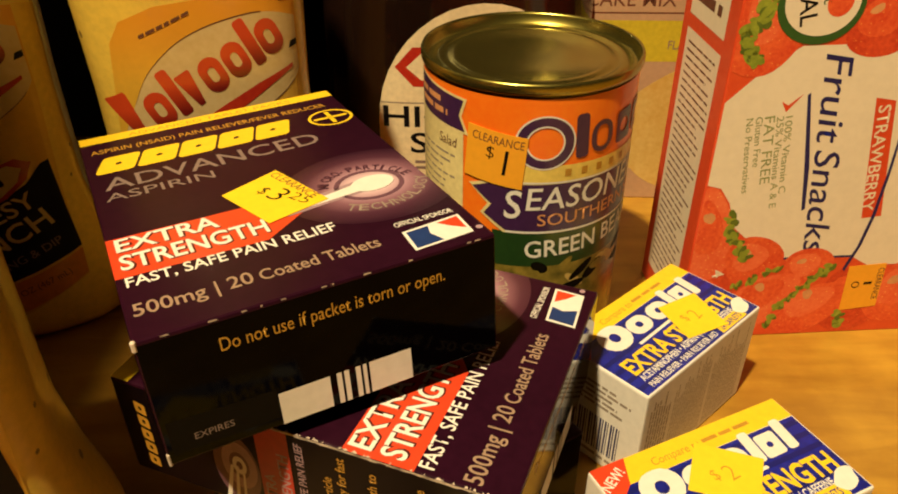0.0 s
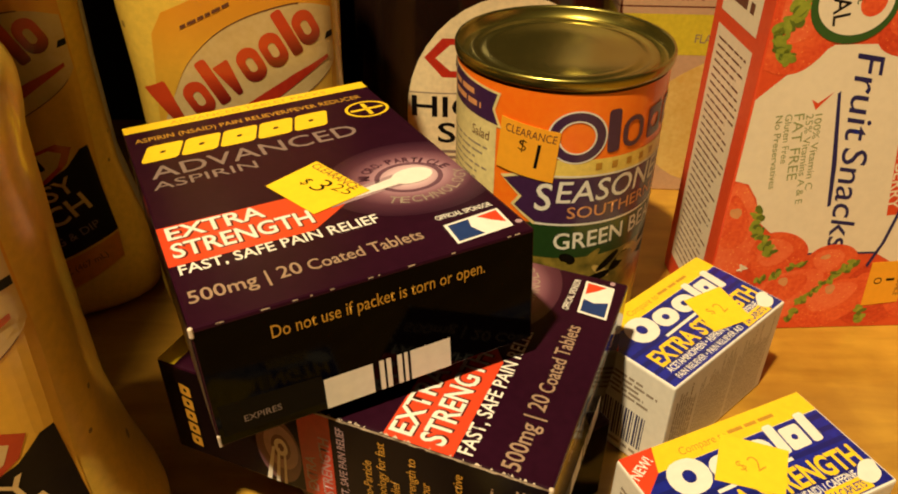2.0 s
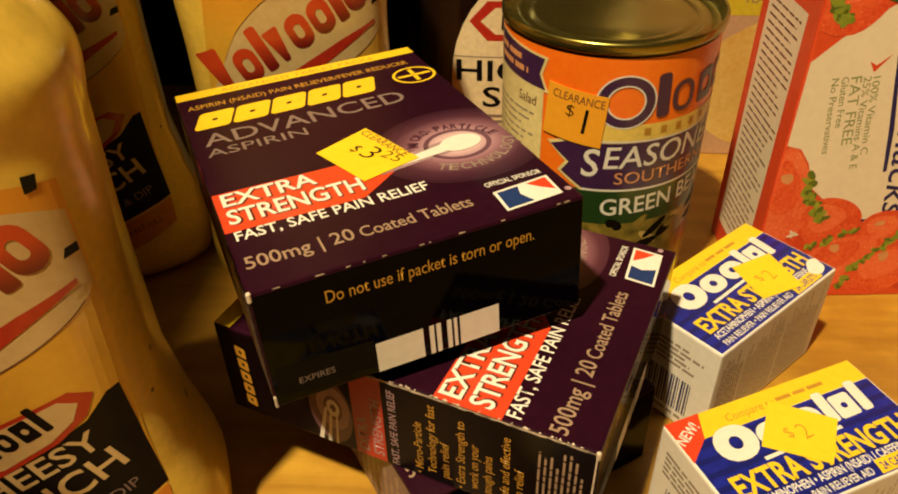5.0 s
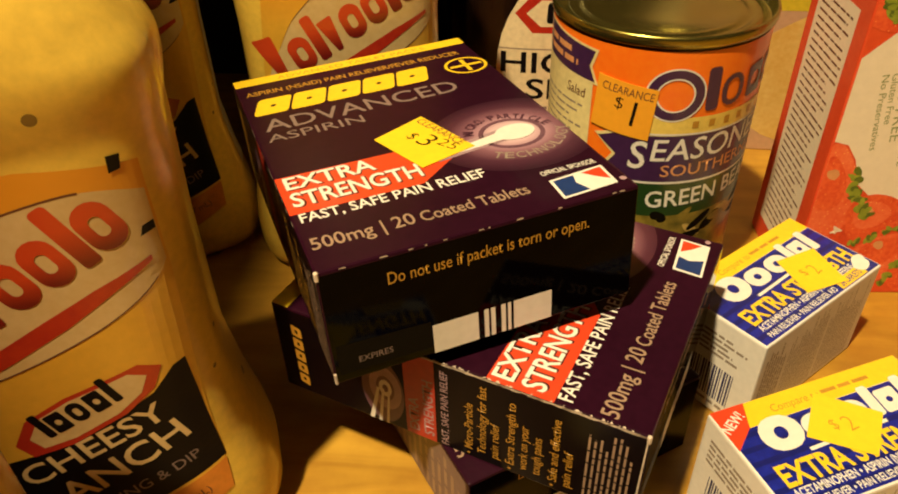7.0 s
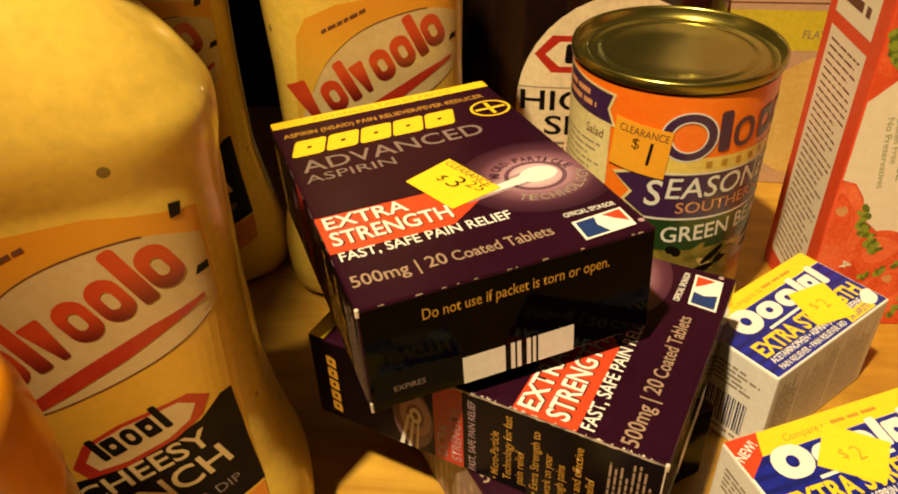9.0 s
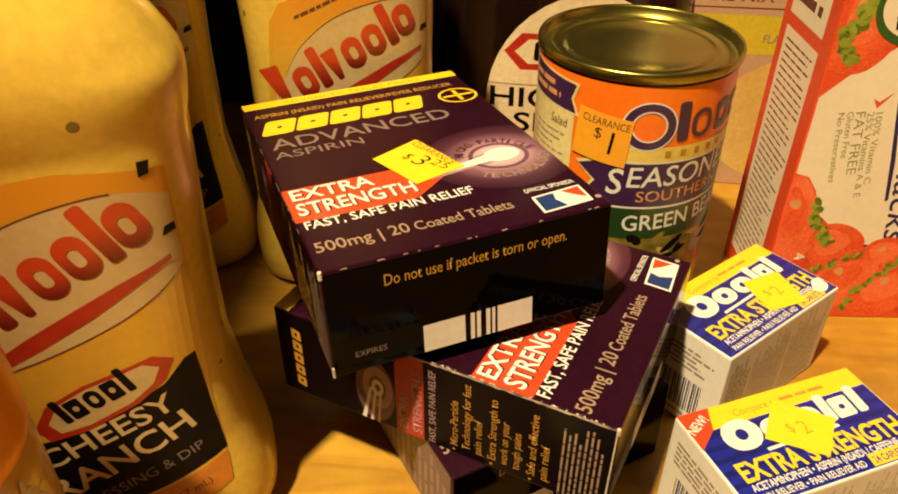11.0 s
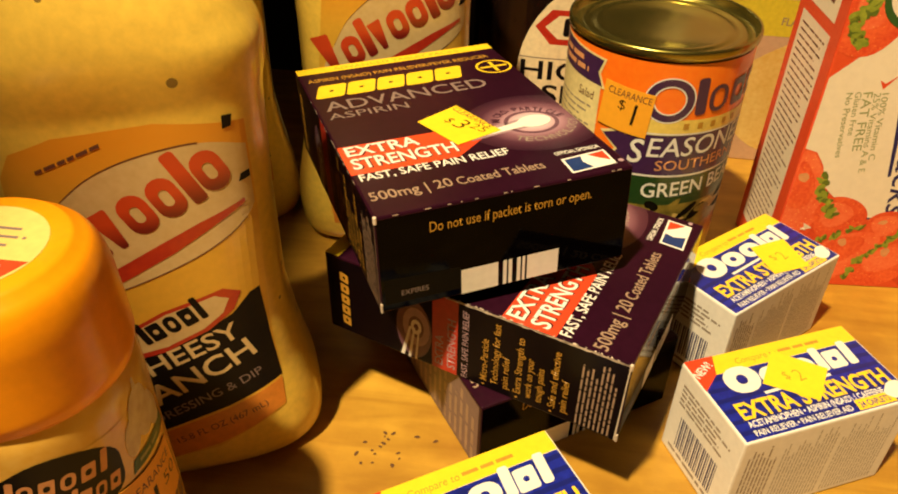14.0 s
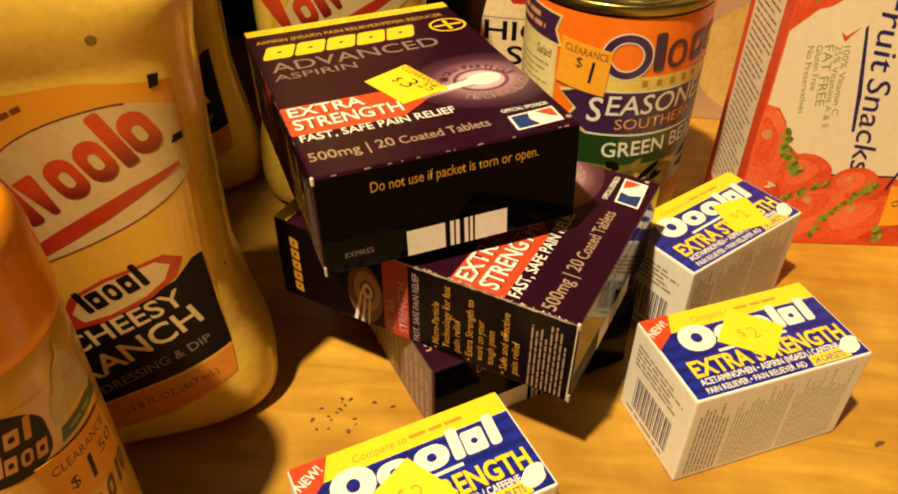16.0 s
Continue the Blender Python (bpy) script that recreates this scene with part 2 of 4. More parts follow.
CAKEYELLOW = material("cake_print", (0.68, 0.50, 0.16), 0.45, second=(0.58, 0.36, 0.08), big=70)
LIME = material("lime_band", (0.62, 0.50, 0.03), 0.45)
SPECK = material("dark_speck", (0.11, 0.045, 0.012), 0.7)
GREYTEXT = material("pale_grey_ink", (0.34, 0.27, 0.21), 0.5)
FAINTTEXT = material("faint_grey_ink", (0.50, 0.45, 0.38), 0.5)
FAINTOCHRE = material("faint_ochre_ink", (0.62, 0.34, 0.02), 0.5)


# ---- building helpers ----
def mesh_ob(name, bm, mat, smooth=False):
    me = bpy.data.meshes.new(name)
    bm.to_mesh(me)
    bm.free()
    me.materials.append(mat)
    if smooth:
        me.polygons.foreach_set("use_smooth", [True] * len(me.polygons))
    return new(name, me)


def part(name, bm, mat, parent, label="", smooth=False):
    ob = mesh_ob(name, bm, mat, smooth)
    ob.parent = parent
    return tagged(ob, label)


def thing(name, m, label, category, group="", kind=""):
    ob = new(name)
    ob.empty_display_size = 0.02
    ob.matrix_world = m
    return tagged(ob, label, category, group, kind)


def block(w, d, h, bevel=0.0006, seg=2, swell=0.0):
    """A carton standing on z = 0, centred on x and y, with softly swollen sides."""
    bm = bmesh.new()
    bmesh.ops.create_cube(bm, size=1.0, matrix=Matrix.Translation((0, 0, h / 2)) @ Matrix.Diagonal((w, d, h, 1)))
    bmesh.ops.bevel(bm, geom=bm.edges[:], offset=bevel, segments=seg, affect="EDGES", profile=0.6)
    return bm


def face_map(w, d, h, face):
    """From (u, v) on a side of a carton, counted from its middle, to the carton's space."""
    o, u, v = {"top": ((0, 0, h), (1, 0, 0), (0, 1, 0)), "front": ((0, -d / 2, h / 2), (1, 0, 0), (0, 0, 1)),
               "left": ((-w / 2, 0, h / 2), (0, -1, 0), (0, 0, 1)), "right": ((w / 2, 0, h / 2), (0, 1, 0), (0, 0, 1))}[face]
    o, u, v = Vector(o), Vector(u), Vector(v)
    n = u.cross(v)
    return lambda a, b, lift: o + u * a + v * b + n * lift


def map_mesh(bm, fn, lift, fine=0.0):
    """Lay a flat mesh on a surface; fine: longest edge before it is bent."""
    if fine:
        bmesh.ops.triangulate(bm, faces=bm.faces[:])
        for _ in range(6):
            long = [e for e in bm.edges if e.calc_length() > fine]
            if not long:
                break
            bmesh.ops.subdivide_edges(bm, edges=long, cuts=1)
            bmesh.ops.triangulate(bm, faces=[f for f in bm.faces if len(f.verts) > 3])
    for v in bm.verts:
        v.co = fn(v.co.x, v.co.y, lift + v.co.z)
    return bm


MM = 0.001


def flat(points, thick=0.0):
    """A flat shape from corners in millimetres, with a thickness for paper stickers."""
    bm = bmesh.new()
    vs = [bm.verts.new((x * MM, y * MM, thick)) for x, y in points]
    f = bm.faces.new(vs)
    f.normal_update()
    if f.normal.z < 0:
        f.normal_flip()
    if thick:
        low = [bm.verts.new((x * MM, y * MM, 0)) for x, y in points]
        k = len(vs)
        for i in range(k):
            bm.faces.new((vs[i], vs[(i + 1) % k], low[(i + 1) % k], low[i]))
    return bm


def oval(cx, cy, rx, ry, turn=0.0, n=28, wob=0.0, seed=0):
    c, s = math.cos(radians(turn)), math.sin(radians(turn))
    rnd = random.Random(seed)
    ph = [rnd.uniform(0, 6.28) for _ in range(3)]
    out = []
    for i in range(n):
        a = 2 * math.pi * i / n
        k = 1 + wob * (math.sin(2 * a + ph[0]) + 0.6 * math.sin(3 * a + ph[1]) + 0.4 * math.sin(5 * a + ph[2]))
        x, y = rx * k * math.cos(a), ry * k * math.sin(a)
        out.append((cx + c * x - s * y, cy + s * x + c * y))
    return out


def ring(cx, cy, r1, r2, squash=1.0, a0=0.0, a1=360.0, turn=0.0, n=40):
    bm = bmesh.new()
    c, s = math.cos(radians(turn)), math.sin(radians(turn))
    prev = None
    for i in range(n + 1):
        a = radians(a0 + (a1 - a0) * i / n)
        row = []
        for r in (r1, r2):
            x, y = r * math.cos(a), r * squash * math.sin(a)
            row.append(bm.verts.new(((cx + c * x - s * y) * MM, (cy + s * x + c * y) * MM, 0)))
        if prev:
            bm.faces.new((prev[0], prev[1], row[1], row[0]))
        prev = row
    return bm


def bars(rects):
    """Plain bars for print too small to read: (x0, y0, x1, y1) in millimetres."""
    bm = bmesh.new()
    for x0, y0, x1, y1 in rects:
        bm.faces.new([bm.verts.new((x * MM, y * MM, 0)) for x, y in ((x0, y0), (x1, y0), (x1, y1), (x0, y1))])
    return bm


def print_lines(x0, y0, x1, y1, rows, seed=0, along="u", fill=0.5):
    """Rows of word-like bars that fill a rectangle."""
    rnd = random.Random(seed)
    out = []
    span, cross = (x1 - x0, y1 - y0) if along == "u" else (y1 - y0, x1 - x0)
    step = cross / rows
    for i in range(rows):
        p, end = 0.0, span * rnd.uniform(0.72, 1.0)
        while p < end:
            q = min(end, p + step * rnd.uniform(0.9, 3.2))
            a, b = step * (i + 0.5 - fill / 2), step * (i + 0.5 + fill / 2)
            out.append((x0 + p, y1 - b, x0 + q, y1 - a) if along == "u" else (x0 + a, y0 + p, x0 + b, y0 + q))
            p = q + step * 0.35
    return bars(out)


def lettering(body, x, y, width, height, turn=0.0, shear=0.0, bold=0.0, fit="x"):
    """Letters from the built-in font: baseline start and size in millimetres, in the plane of the print."""
    cu = bpy.data.curves.new("letters", "FONT")
    cu.body, cu.size, cu.shear, cu.offset = body, 1.0, shear, bold
    cu.resolution_u = 3
    ob = bpy.data.objects.new("letters", cu)
    scene.collection.objects.link(ob)
    dg = bpy.context.evaluated_depsgraph_get()
    me = bpy.data.meshes.new_from_object(ob.evaluated_get(dg))
    bm = bmesh.new()
    bm.from_mesh(me)
    bpy.data.objects.remove(ob)
    bpy.data.curves.remove(cu)
    bpy.data.meshes.remove(me)
    x0, x1 = min(v.co.x for v in bm.verts), max(v.co.x for v in bm.verts)
    sx, sy = width * MM / (x1 - x0), height * MM / 0.70
    c, s = math.cos(radians(turn)), math.sin(radians(turn))
    for v in bm.verts:
        a, b = (v.co.x - x0) * sx, v.co.y * sy
        v.co = (x * MM + c * a - s * b, y * MM + s * a + c * b, 0)
    return bm


def brand_shapes(x, y, width, height, pattern, turn=0.0, lean=0.2, gap=0.16, hole=0.36):
    """A brand's name as plain shapes, one for each letter's place: b slotted block, o ring, l tall bar, w wedge, v low wedge."""
    wide = {"l": 0.5, "w": 1.05, "v": 0.85}
    total = sum(wide.get(ch, 1.0) for ch in pattern)
    c, s = math.cos(radians(turn)), math.sin(radians(turn))
    out, px0 = [], 0.0

    def loop(bm, w, h, inset_x, inset_y, r):
        r = min(r, (w - 2 * inset_x) / 2.01, (h - 2 * inset_y) / 2.01)
        return [bm.verts.new((cx + r * math.cos(radians(a0 + 22.5 * j)), cy + r * math.sin(radians(a0 + 22.5 * j)), 0)) for cx, cy, a0 in
                ((w - inset_x - r, inset_y + r, -90), (w - inset_x - r, h - inset_y - r, 0), (inset_x + r, h - inset_y - r, 90), (inset_x + r, inset_y + r, 180)) for j in range(5)]

    for ch in pattern:
        step = width / total * wide.get(ch, 1.0)
        w, h = step * (1 - gap), height * (1.35 if ch in "lw" else 1.0)
        bm = bmesh.new()
        if ch in "ob":
            outer = loop(bm, w, h, 0, 0, (0.5 if ch == "o" else 0.14) * w)
            inner = loop(bm, w, h, w * (0.5 - hole / 2), h * (0.5 - hole * (0.62 if ch == "o" else 0.42)), 0.3 * w)
            for i in range(len(outer)):
                j = (i + 1) % len(outer)
                bm.faces.new((outer[i], outer[j], inner[j], inner[i]))
        elif ch in "wv":
            bm.faces.new([bm.verts.new((a * w, b * h, 0)) for a, b in ((0.0, 0.97), (0.06, 1.0), (0.78, 1.0), (0.84, 0.95), (0.62, 0.03), (0.55, 0), (0.36, 0), (0.3, 0.04))])
        else:
            bm.faces.new(loop(bm, w, h, 0, 0, 0.3 * w))
        for v in bm.verts:
            a, b = px0 + v.co.x + lean * v.co.y, v.co.y
            v.co = ((x + c * a - s * b) * MM, (y + s * a + c * b) * MM, 0)
        out.append(bm)
        px0 += step
    return out


def ink_lift(level, curved):
    """How far a layer of print stands off its card; more on bent labels, whose facets differ."""
    return 0.00006 + level * 0.00005 if curved else 0.00002 + level * 0.00003


def lay(name, bm, mat, parent, fn, level=1, fine=0.0, label=""):
    if isinstance(bm, list):
        return [lay("brand_shape", b, mat, parent, fn, level, fine, label) for b in bm][0]
    return part(name, map_mesh(bm, fn, ink_lift(level, fine), min(fine, 0.0025)), mat, parent, label)


def loft(rows, n=72, close=True):
    """A vessel from rows (z, half width, half depth, squareness) in millimetres."""
    bm = bmesh.new()
    prev = None
    first = None
    for z, a, b, p in rows:
        loop = []
        for i in range(n):
            t = 2 * math.pi * i / n
            c, s = math.cos(t), math.sin(t)
            loop.append(bm.verts.new((a * MM * math.copysign(abs(c) ** (2 / p), c), b * MM * math.copysign(abs(s) ** (2 / p), s), z * MM)))
        if prev:
            for i in range(n):
                bm.faces.new((prev[i], prev[(i + 1) % n], loop[(i + 1) % n], loop[i]))
        first = first or loop
        prev = loop
    if close:
        bm.faces.new(prev)
        bm.faces.new(first[::-1])
    return bm


def smooth_rows(table, step=1.5):
    """Fill in rows between those of a profile, gently curved."""
    zs = [r[0] for r in table]
    out = []
    k = max(2, int((zs[-1] - zs[0]) / step))
    arr = np.array(table, float)
    for i in range(k + 1):
        z = zs[0] + (zs[-1] - zs[0]) * i / k
        w = [sum(np.interp(z + o, arr[:, 0], arr[:, c]) for o in (-1.5, 0, 1.5)) / 3 for c in (1, 2, 3)]
        out.append((z, *w))
    return out


def front_of(rows):
    """Map (x, z) to the front of a lofted vessel."""
    arr = np.array(rows, float)

    def fn(x, z, lift):
        a, b, p = (float(np.interp(z / MM, arr[:, 0], arr[:, c])) for c in (1, 2, 3))
        k = min(0.999, abs(x / MM / a))
        return Vector((x, -b * MM * (1 - k ** p) ** (1 / p) - lift, z))
    return fn


def round_of(r, turn=-90.0):
    """Map (length round, height) to a cylinder; turn: the angle of zero."""
    def fn(x, z, lift):
        a = radians(turn) + x / r
        return Vector(((r + lift) * math.cos(a), (r + lift) * math.sin(a), z))
    return fn


# ---- the table and the room behind ----
bm = bmesh.new()
bmesh.ops.create_cube(bm, size=1.0, matrix=Matrix.Translation((0.275, 0.0, -0.015)) @ Matrix.Diagonal((1.05, 0.84, 0.03, 1)))
bmesh.ops.bevel(bm, geom=bm.edges[:], offset=0.004, segments=3, affect="EDGES")
tagged(mesh_ob("table_top", bm, WOOD), "worn honey-coloured wooden table top with dark marks", "table", kind="structure")


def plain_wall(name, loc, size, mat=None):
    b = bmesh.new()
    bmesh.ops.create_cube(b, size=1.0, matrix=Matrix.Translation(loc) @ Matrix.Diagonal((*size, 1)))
    tagged(mesh_ob(name, b, mat or PLASTER), "wall behind the table, its shade painted in as dark brown" if mat else "plain unseen plaster surface, coloured near black to dim bounced light", "wall", kind="structure")


plain_wall("wall_north", (0.05, 0.86, 0.5), (3.6, 0.04, 2.6), SHADEBROWN)
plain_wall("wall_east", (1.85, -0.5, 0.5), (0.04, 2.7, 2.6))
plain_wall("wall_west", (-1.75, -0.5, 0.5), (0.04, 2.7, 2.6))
# two unseen walls, added to cast shade on the left bottles and table
plain_wall("unseen_shade_wall", (-0.275, 0.345, 0.0125), (0.04, 0.97, 1.545))
plain_wall("unseen_shade_wall_front", (-0.275, -0.28, -0.01), (0.04, 0.28, 1.50))
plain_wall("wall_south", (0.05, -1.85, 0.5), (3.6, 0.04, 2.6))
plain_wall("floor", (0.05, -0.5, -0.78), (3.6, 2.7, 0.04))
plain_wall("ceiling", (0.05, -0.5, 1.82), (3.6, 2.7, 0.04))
for i in range(4):
    b = block(0.05, 0.05, 0.729, 0.004)
    leg = mesh_ob("table_leg", b, WOOD)
    leg.location = (0.275 + (0.46 if i % 2 else -0.46), 0.0 + (0.36 if i // 2 else -0.36), -0.7595)
    tagged(leg, "square honey-coloured wooden table leg", "table leg", kind="structure")


def table_mark(x, y, pts):
    b = flat(pts)
    ob = mesh_ob("table_mark", b, SPECK)
    ob.location = (x, y, 0.0003)
    tagged(ob, "small dark mark burnt into the table top", "mark", "marks on the table")


rnd = random.Random(4)
for i in range(17):
    table_mark(-0.053 + rnd.uniform(-0.014, 0.016), 0.104 + rnd.uniform(-0.008, 0.009), oval(0, 0, rnd.uniform(0.4, 1.1), rnd.uniform(0.3, 0.7), rnd.uniform(0, 180), 10, 0.15, i))
table_mark(0.1302, 0.1134, oval(0, 0, 1.9, 1.0, 30, 14, 0.2, 3))


# ---- aspirin cartons ----
BW, BD, BH = 80.9, 116.4, 33.1


def price_sticker(parent, fn, corners, lines, mat=STICKER, level=8, fine=0.0, ink=None):
    st = part("price_sticker", map_mesh(flat(corners, 0.00012), fn, ink_lift(level, fine), min(fine, 0.0025)), mat, parent, "yellow paper clearance price sticker" if mat is STICKER else "orange paper clearance price sticker")
    for k, (txt, x, y, w, h, turn) in enumerate(lines):
        b = lettering(txt, x, y, w, h, turn, bold=0.0 if k == 0 else -0.012)
        part("lettering", map_mesh(b, fn, ink_lift(level, fine) + 0.00017, min(fine, 0.0025)), ink or (BROWNINK if k == 0 else BLACK), st)
    return st


def aspirin_carton(m, label, depth=BD, sticker=False, facts=False):
    w, d, h = BW * MM, depth * MM, BH * MM
    box = thing("aspirin_carton", m, label, "medicine box", "aspirin cartons in the stack")
    part("carton", block(w, d, h, 0.0007), PLUM, box)
    e = d / MM / 2
    top0 = face_map(w, d, h, "top")
    top = lambda u, v, l: top0(u, v * depth / BD, l)
    left0 = face_map(w, d, h, "left")
    front, left = face_map(w, d, h, "front"), lambda u, v, l: left0(u * depth / BD, v, l)
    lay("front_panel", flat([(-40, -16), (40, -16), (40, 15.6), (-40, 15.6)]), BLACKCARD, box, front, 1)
    lay("yellow_strip", flat([(-40.3, 52.2), (40.3, 52.2), (40.3, 58.0), (-40.3, 58.0)]), YELLOW, box, top, 1)
    lay("lettering", lettering("ADVANCED TABLET PACKS", -26, 53.7, 52, 2.4), GOLDINK, box, top, 2)
    lay("lettering", lettering("ASPIRIN (NSAID) PAIN RELIEVER/FEVER REDUCER", -38, 43.3, 73, 3.2, bold=0.008), GOLDINK, box, top, 1)
    lay("brand_mark", brand_shapes(-38.5, 27.6, 57, 11.6, "bbbbb", lean=0.30, gap=0.07, hole=0.17), YELLOW, box, top, 1)
    lay("brand_seal", ring(33, 33.2, 6.2, 7.2, 0.95), YELLOW, box, top, 1)
    lay("seal_cross", bars([(27.5, 32.5, 38.5, 34.0), (32.3, 28.4, 33.7, 38.2)]), YELLOW, box, top, 1)
    lay("lettering", lettering("ADVANCED", -37, 15.6, 61, 8.2, bold=0.004), GREYINK, box, top, 1)
    lay("lettering", lettering("ASPIRIN", -37.5, 8.4, 28.5, 5.0), GREYINK, box, top, 1)
    lay("red_panel", flat([(-40.3, -32.6), (-6.0, -33.0), (9, -21), (-4, -13.6), (-40.3, -13.2)]), RED, box, top, 1)
    lay("letter_shadow", lettering("EXTRA", -38.2, -20.6, 24.0, 6.4, bold=0.04), DEEPBROWN, box, top, 1.6)
    lay("letter_shadow", lettering("STRENGTH", -38.2, -29.5, 34.0, 6.8, bold=0.04), DEEPBROWN, box, top, 1.6)
    lay("lettering", lettering("EXTRA", -38.5, -20.3, 24.0, 6.4, bold=0.018), WHITE, box, top, 2)
    lay("lettering", lettering("STRENGTH", -38.5, -29.2, 34.0, 6.8, bold=0.018), WHITE, box, top, 2)
    lay("lettering", lettering("FAST, SAFE PAIN RELIEF", -38.4, -37.0, 48, 4.2, bold=0.012), WHITE, box, top, 1)
    lay("lettering", lettering("500mg | 20", -38.6, -49.2, 25.0, 4.9, bold=0.010), TANINK, box, top, 1)
    lay("lettering", lettering("Coated Tablets", -12.2, -49.4, 28.0, 4.4, bold=0.010), TANINK, box, top, 1)
    # the tablet in its swirl of light
    cx, cy = 25.2, -18.5
    lay("swirl", flat([(min(40.2, x), y) for x, y in oval(cx + 0.8, cy + 0.5, 24.0, 21.4, 0, 60)]), GLOWINK, box, top, 0.6)
    lay("swirl_ring", ring(cx, cy, 8.0, 9.4, 0.93), MAUVE, box, top, 4)
    lay("streak", flat([(cx - 24, cy - 6.2), (cx - 3, cy - 3.4), (cx - 3, cy + 3.4), (cx - 20, cy + 0.2)]), LILAC, box, top, 4)
    lay("streak", flat([(cx - 21, cy - 4.4), (cx - 2, cy - 2.4), (cx - 2, cy + 2.2), (cx - 14, cy - 0.6)]), WHITE, box, top, 5)
    lay("tablet_picture", flat(oval(cx + 1.0, cy + 0.2, 6.0, 4.4, 8, 28)), WHITE, box, top, 6)
    word = "TECHNOLOGY"
    for i, ch in enumerate(word):
        a = radians(-128 + 112 * i / (len(word) - 1))
        lay("letter", lettering(ch, cx + 15.6 * math.cos(a) - 1.2 * math.cos(a + math.pi / 2), cy + 14.2 * math.sin(a) - 1.2 * math.sin(a + math.pi / 2), 2.5, 3.3, math.degrees(a) + 90, bold=0.008), GREYTEXT, box, top, 2)
    word = "MICRO-PARTICLE"
    for i, ch in enumerate(word):
        a = radians(166 - 150 * i / (len(word) - 1))
        lay("letter", lettering(ch, cx + 10.2 * math.cos(a) - 0.9 * math.sin(a), cy + 9.6 * math.sin(a) + 0.9 * math.cos(a) * -1, 1.9 if ch not in "I-" else 0.7, 2.9, math.degrees(a) - 90, bold=0.02), MAUVE2, box, top, 5)
    # the sponsor's mark, as plain shapes
    lay("sponsor_mark", flat([(21.4, -55.6), (36.8, -54.6), (37.4, -45.2), (22.0, -46.4)]), WHITE, box, top, 1)
    lay("sponsor_blue", flat([(22.2, -54.8), (29.2, -54.4), (27.6, -50.2), (28.6, -46.7), (22.8, -47.1)]), MARKBLUE, box, top, 2)
    lay("sponsor_red", flat([(31.0, -46.6), (36.6, -46.0), (36.2, -52.2), (33.4, -49.6)]), RED, box, top, 2)
    lay("lettering", lettering("OFFICIAL SPONSOR", 21.8, -43.6, 15.4, 2.1, bold=0.012), WHITE, box, top, 1)
    lay("sponsor_dot", flat(oval(38.9, -53.4, 0.9, 0.9, 0, 12)), LILAC, box, top, 1)
    # front
    lay("lettering", lettering("Do not use if packet is torn or open.", -24.6, 8.4, 51.5, 3.4, bold=0.004), GOLDINK, box, front, 2)
    lay("olive_band", flat([(-39, -14), (-15.5, -14), (-15.5, -6), (-39, -5)]), OLIVE, box, front, 2)
    lay("lettering", lettering("EXPIRES", -34, -11.6, 8.5, 1.8), GREYINK, box, front, 3)
    lay("barcode_field", bars([(-15.2, -16.3, -3.2, -7.4), (6.4, -16.3, 17.0, -7.4)]), CARDWHITE, box, front, 2)
    lay("barcode_bar", bars([(-1.6, -16.3, -0.4, -7.4), (0.2, -16.3, 1.4, -7.4), (3.0, -16.3, 4.2, -7.4), (4.8, -16.3, 5.7, -7.4)]), CARDWHITE, box, front, 2)
    if facts:
        lay("facts_field", bars([(-57, -15.6, 56.6, 15.4)]), FACTS, box, left, 1)
        lay("small_print", print_lines(-55, -14, 55, 14, 26, 7, "v", 0.42), TANINK, box, left, 2)
        return box
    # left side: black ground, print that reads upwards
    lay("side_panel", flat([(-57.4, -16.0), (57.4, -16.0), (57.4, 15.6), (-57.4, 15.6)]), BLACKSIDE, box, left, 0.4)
    lay("side_swirl", flat(oval(-20.5, -3, 7.4, 12.6, 0, 30)), MAUVE, box, left, 1)
    lay("side_swirl_ring", ring(-19.5, -1.5, 3.2, 5.6, 1.5), LILAC, box, left, 2)
    lay("side_swirl_ring", ring(-19.5, -1.5, 1.0, 2.2, 1.5), WHITE, box, left, 2)
    for u0, u1, wd in ((-26.2, -22.4, 1.6), (-23.0, -20.6, 1.3), (-20.2, -18.6, 1.0)):
        lay("side_ray", flat([(u0, -16.2), (u0 + wd, -16.2), (u1 + wd * 0.6, -2.0), (u1, -2.0)]), WHITE, box, left, 3)
    lay("side_red_panel", flat([(-12.8, -16.2), (-2.6, -16.2), (-2.6, 16.2), (-12.8, 16.2)]), DEEPRED, box, left, 1)
    up = 90.0
    lay("lettering", lettering("EXTRA", -8.4, -14.2, 13.5, 3.3, up, bold=0.014), LILAC, box, left, 2)
    lay("lettering", lettering("STRENGTH", -3.4, -14.2, 22, 3.3, up, bold=0.014), LILAC, box, left, 2)
    lay("lettering", lettering("FAST, SAFE PAIN RELIEF", 1.6, -15.4, 29, 2.4, up, bold=0.01), LILAC, box, left, 2)
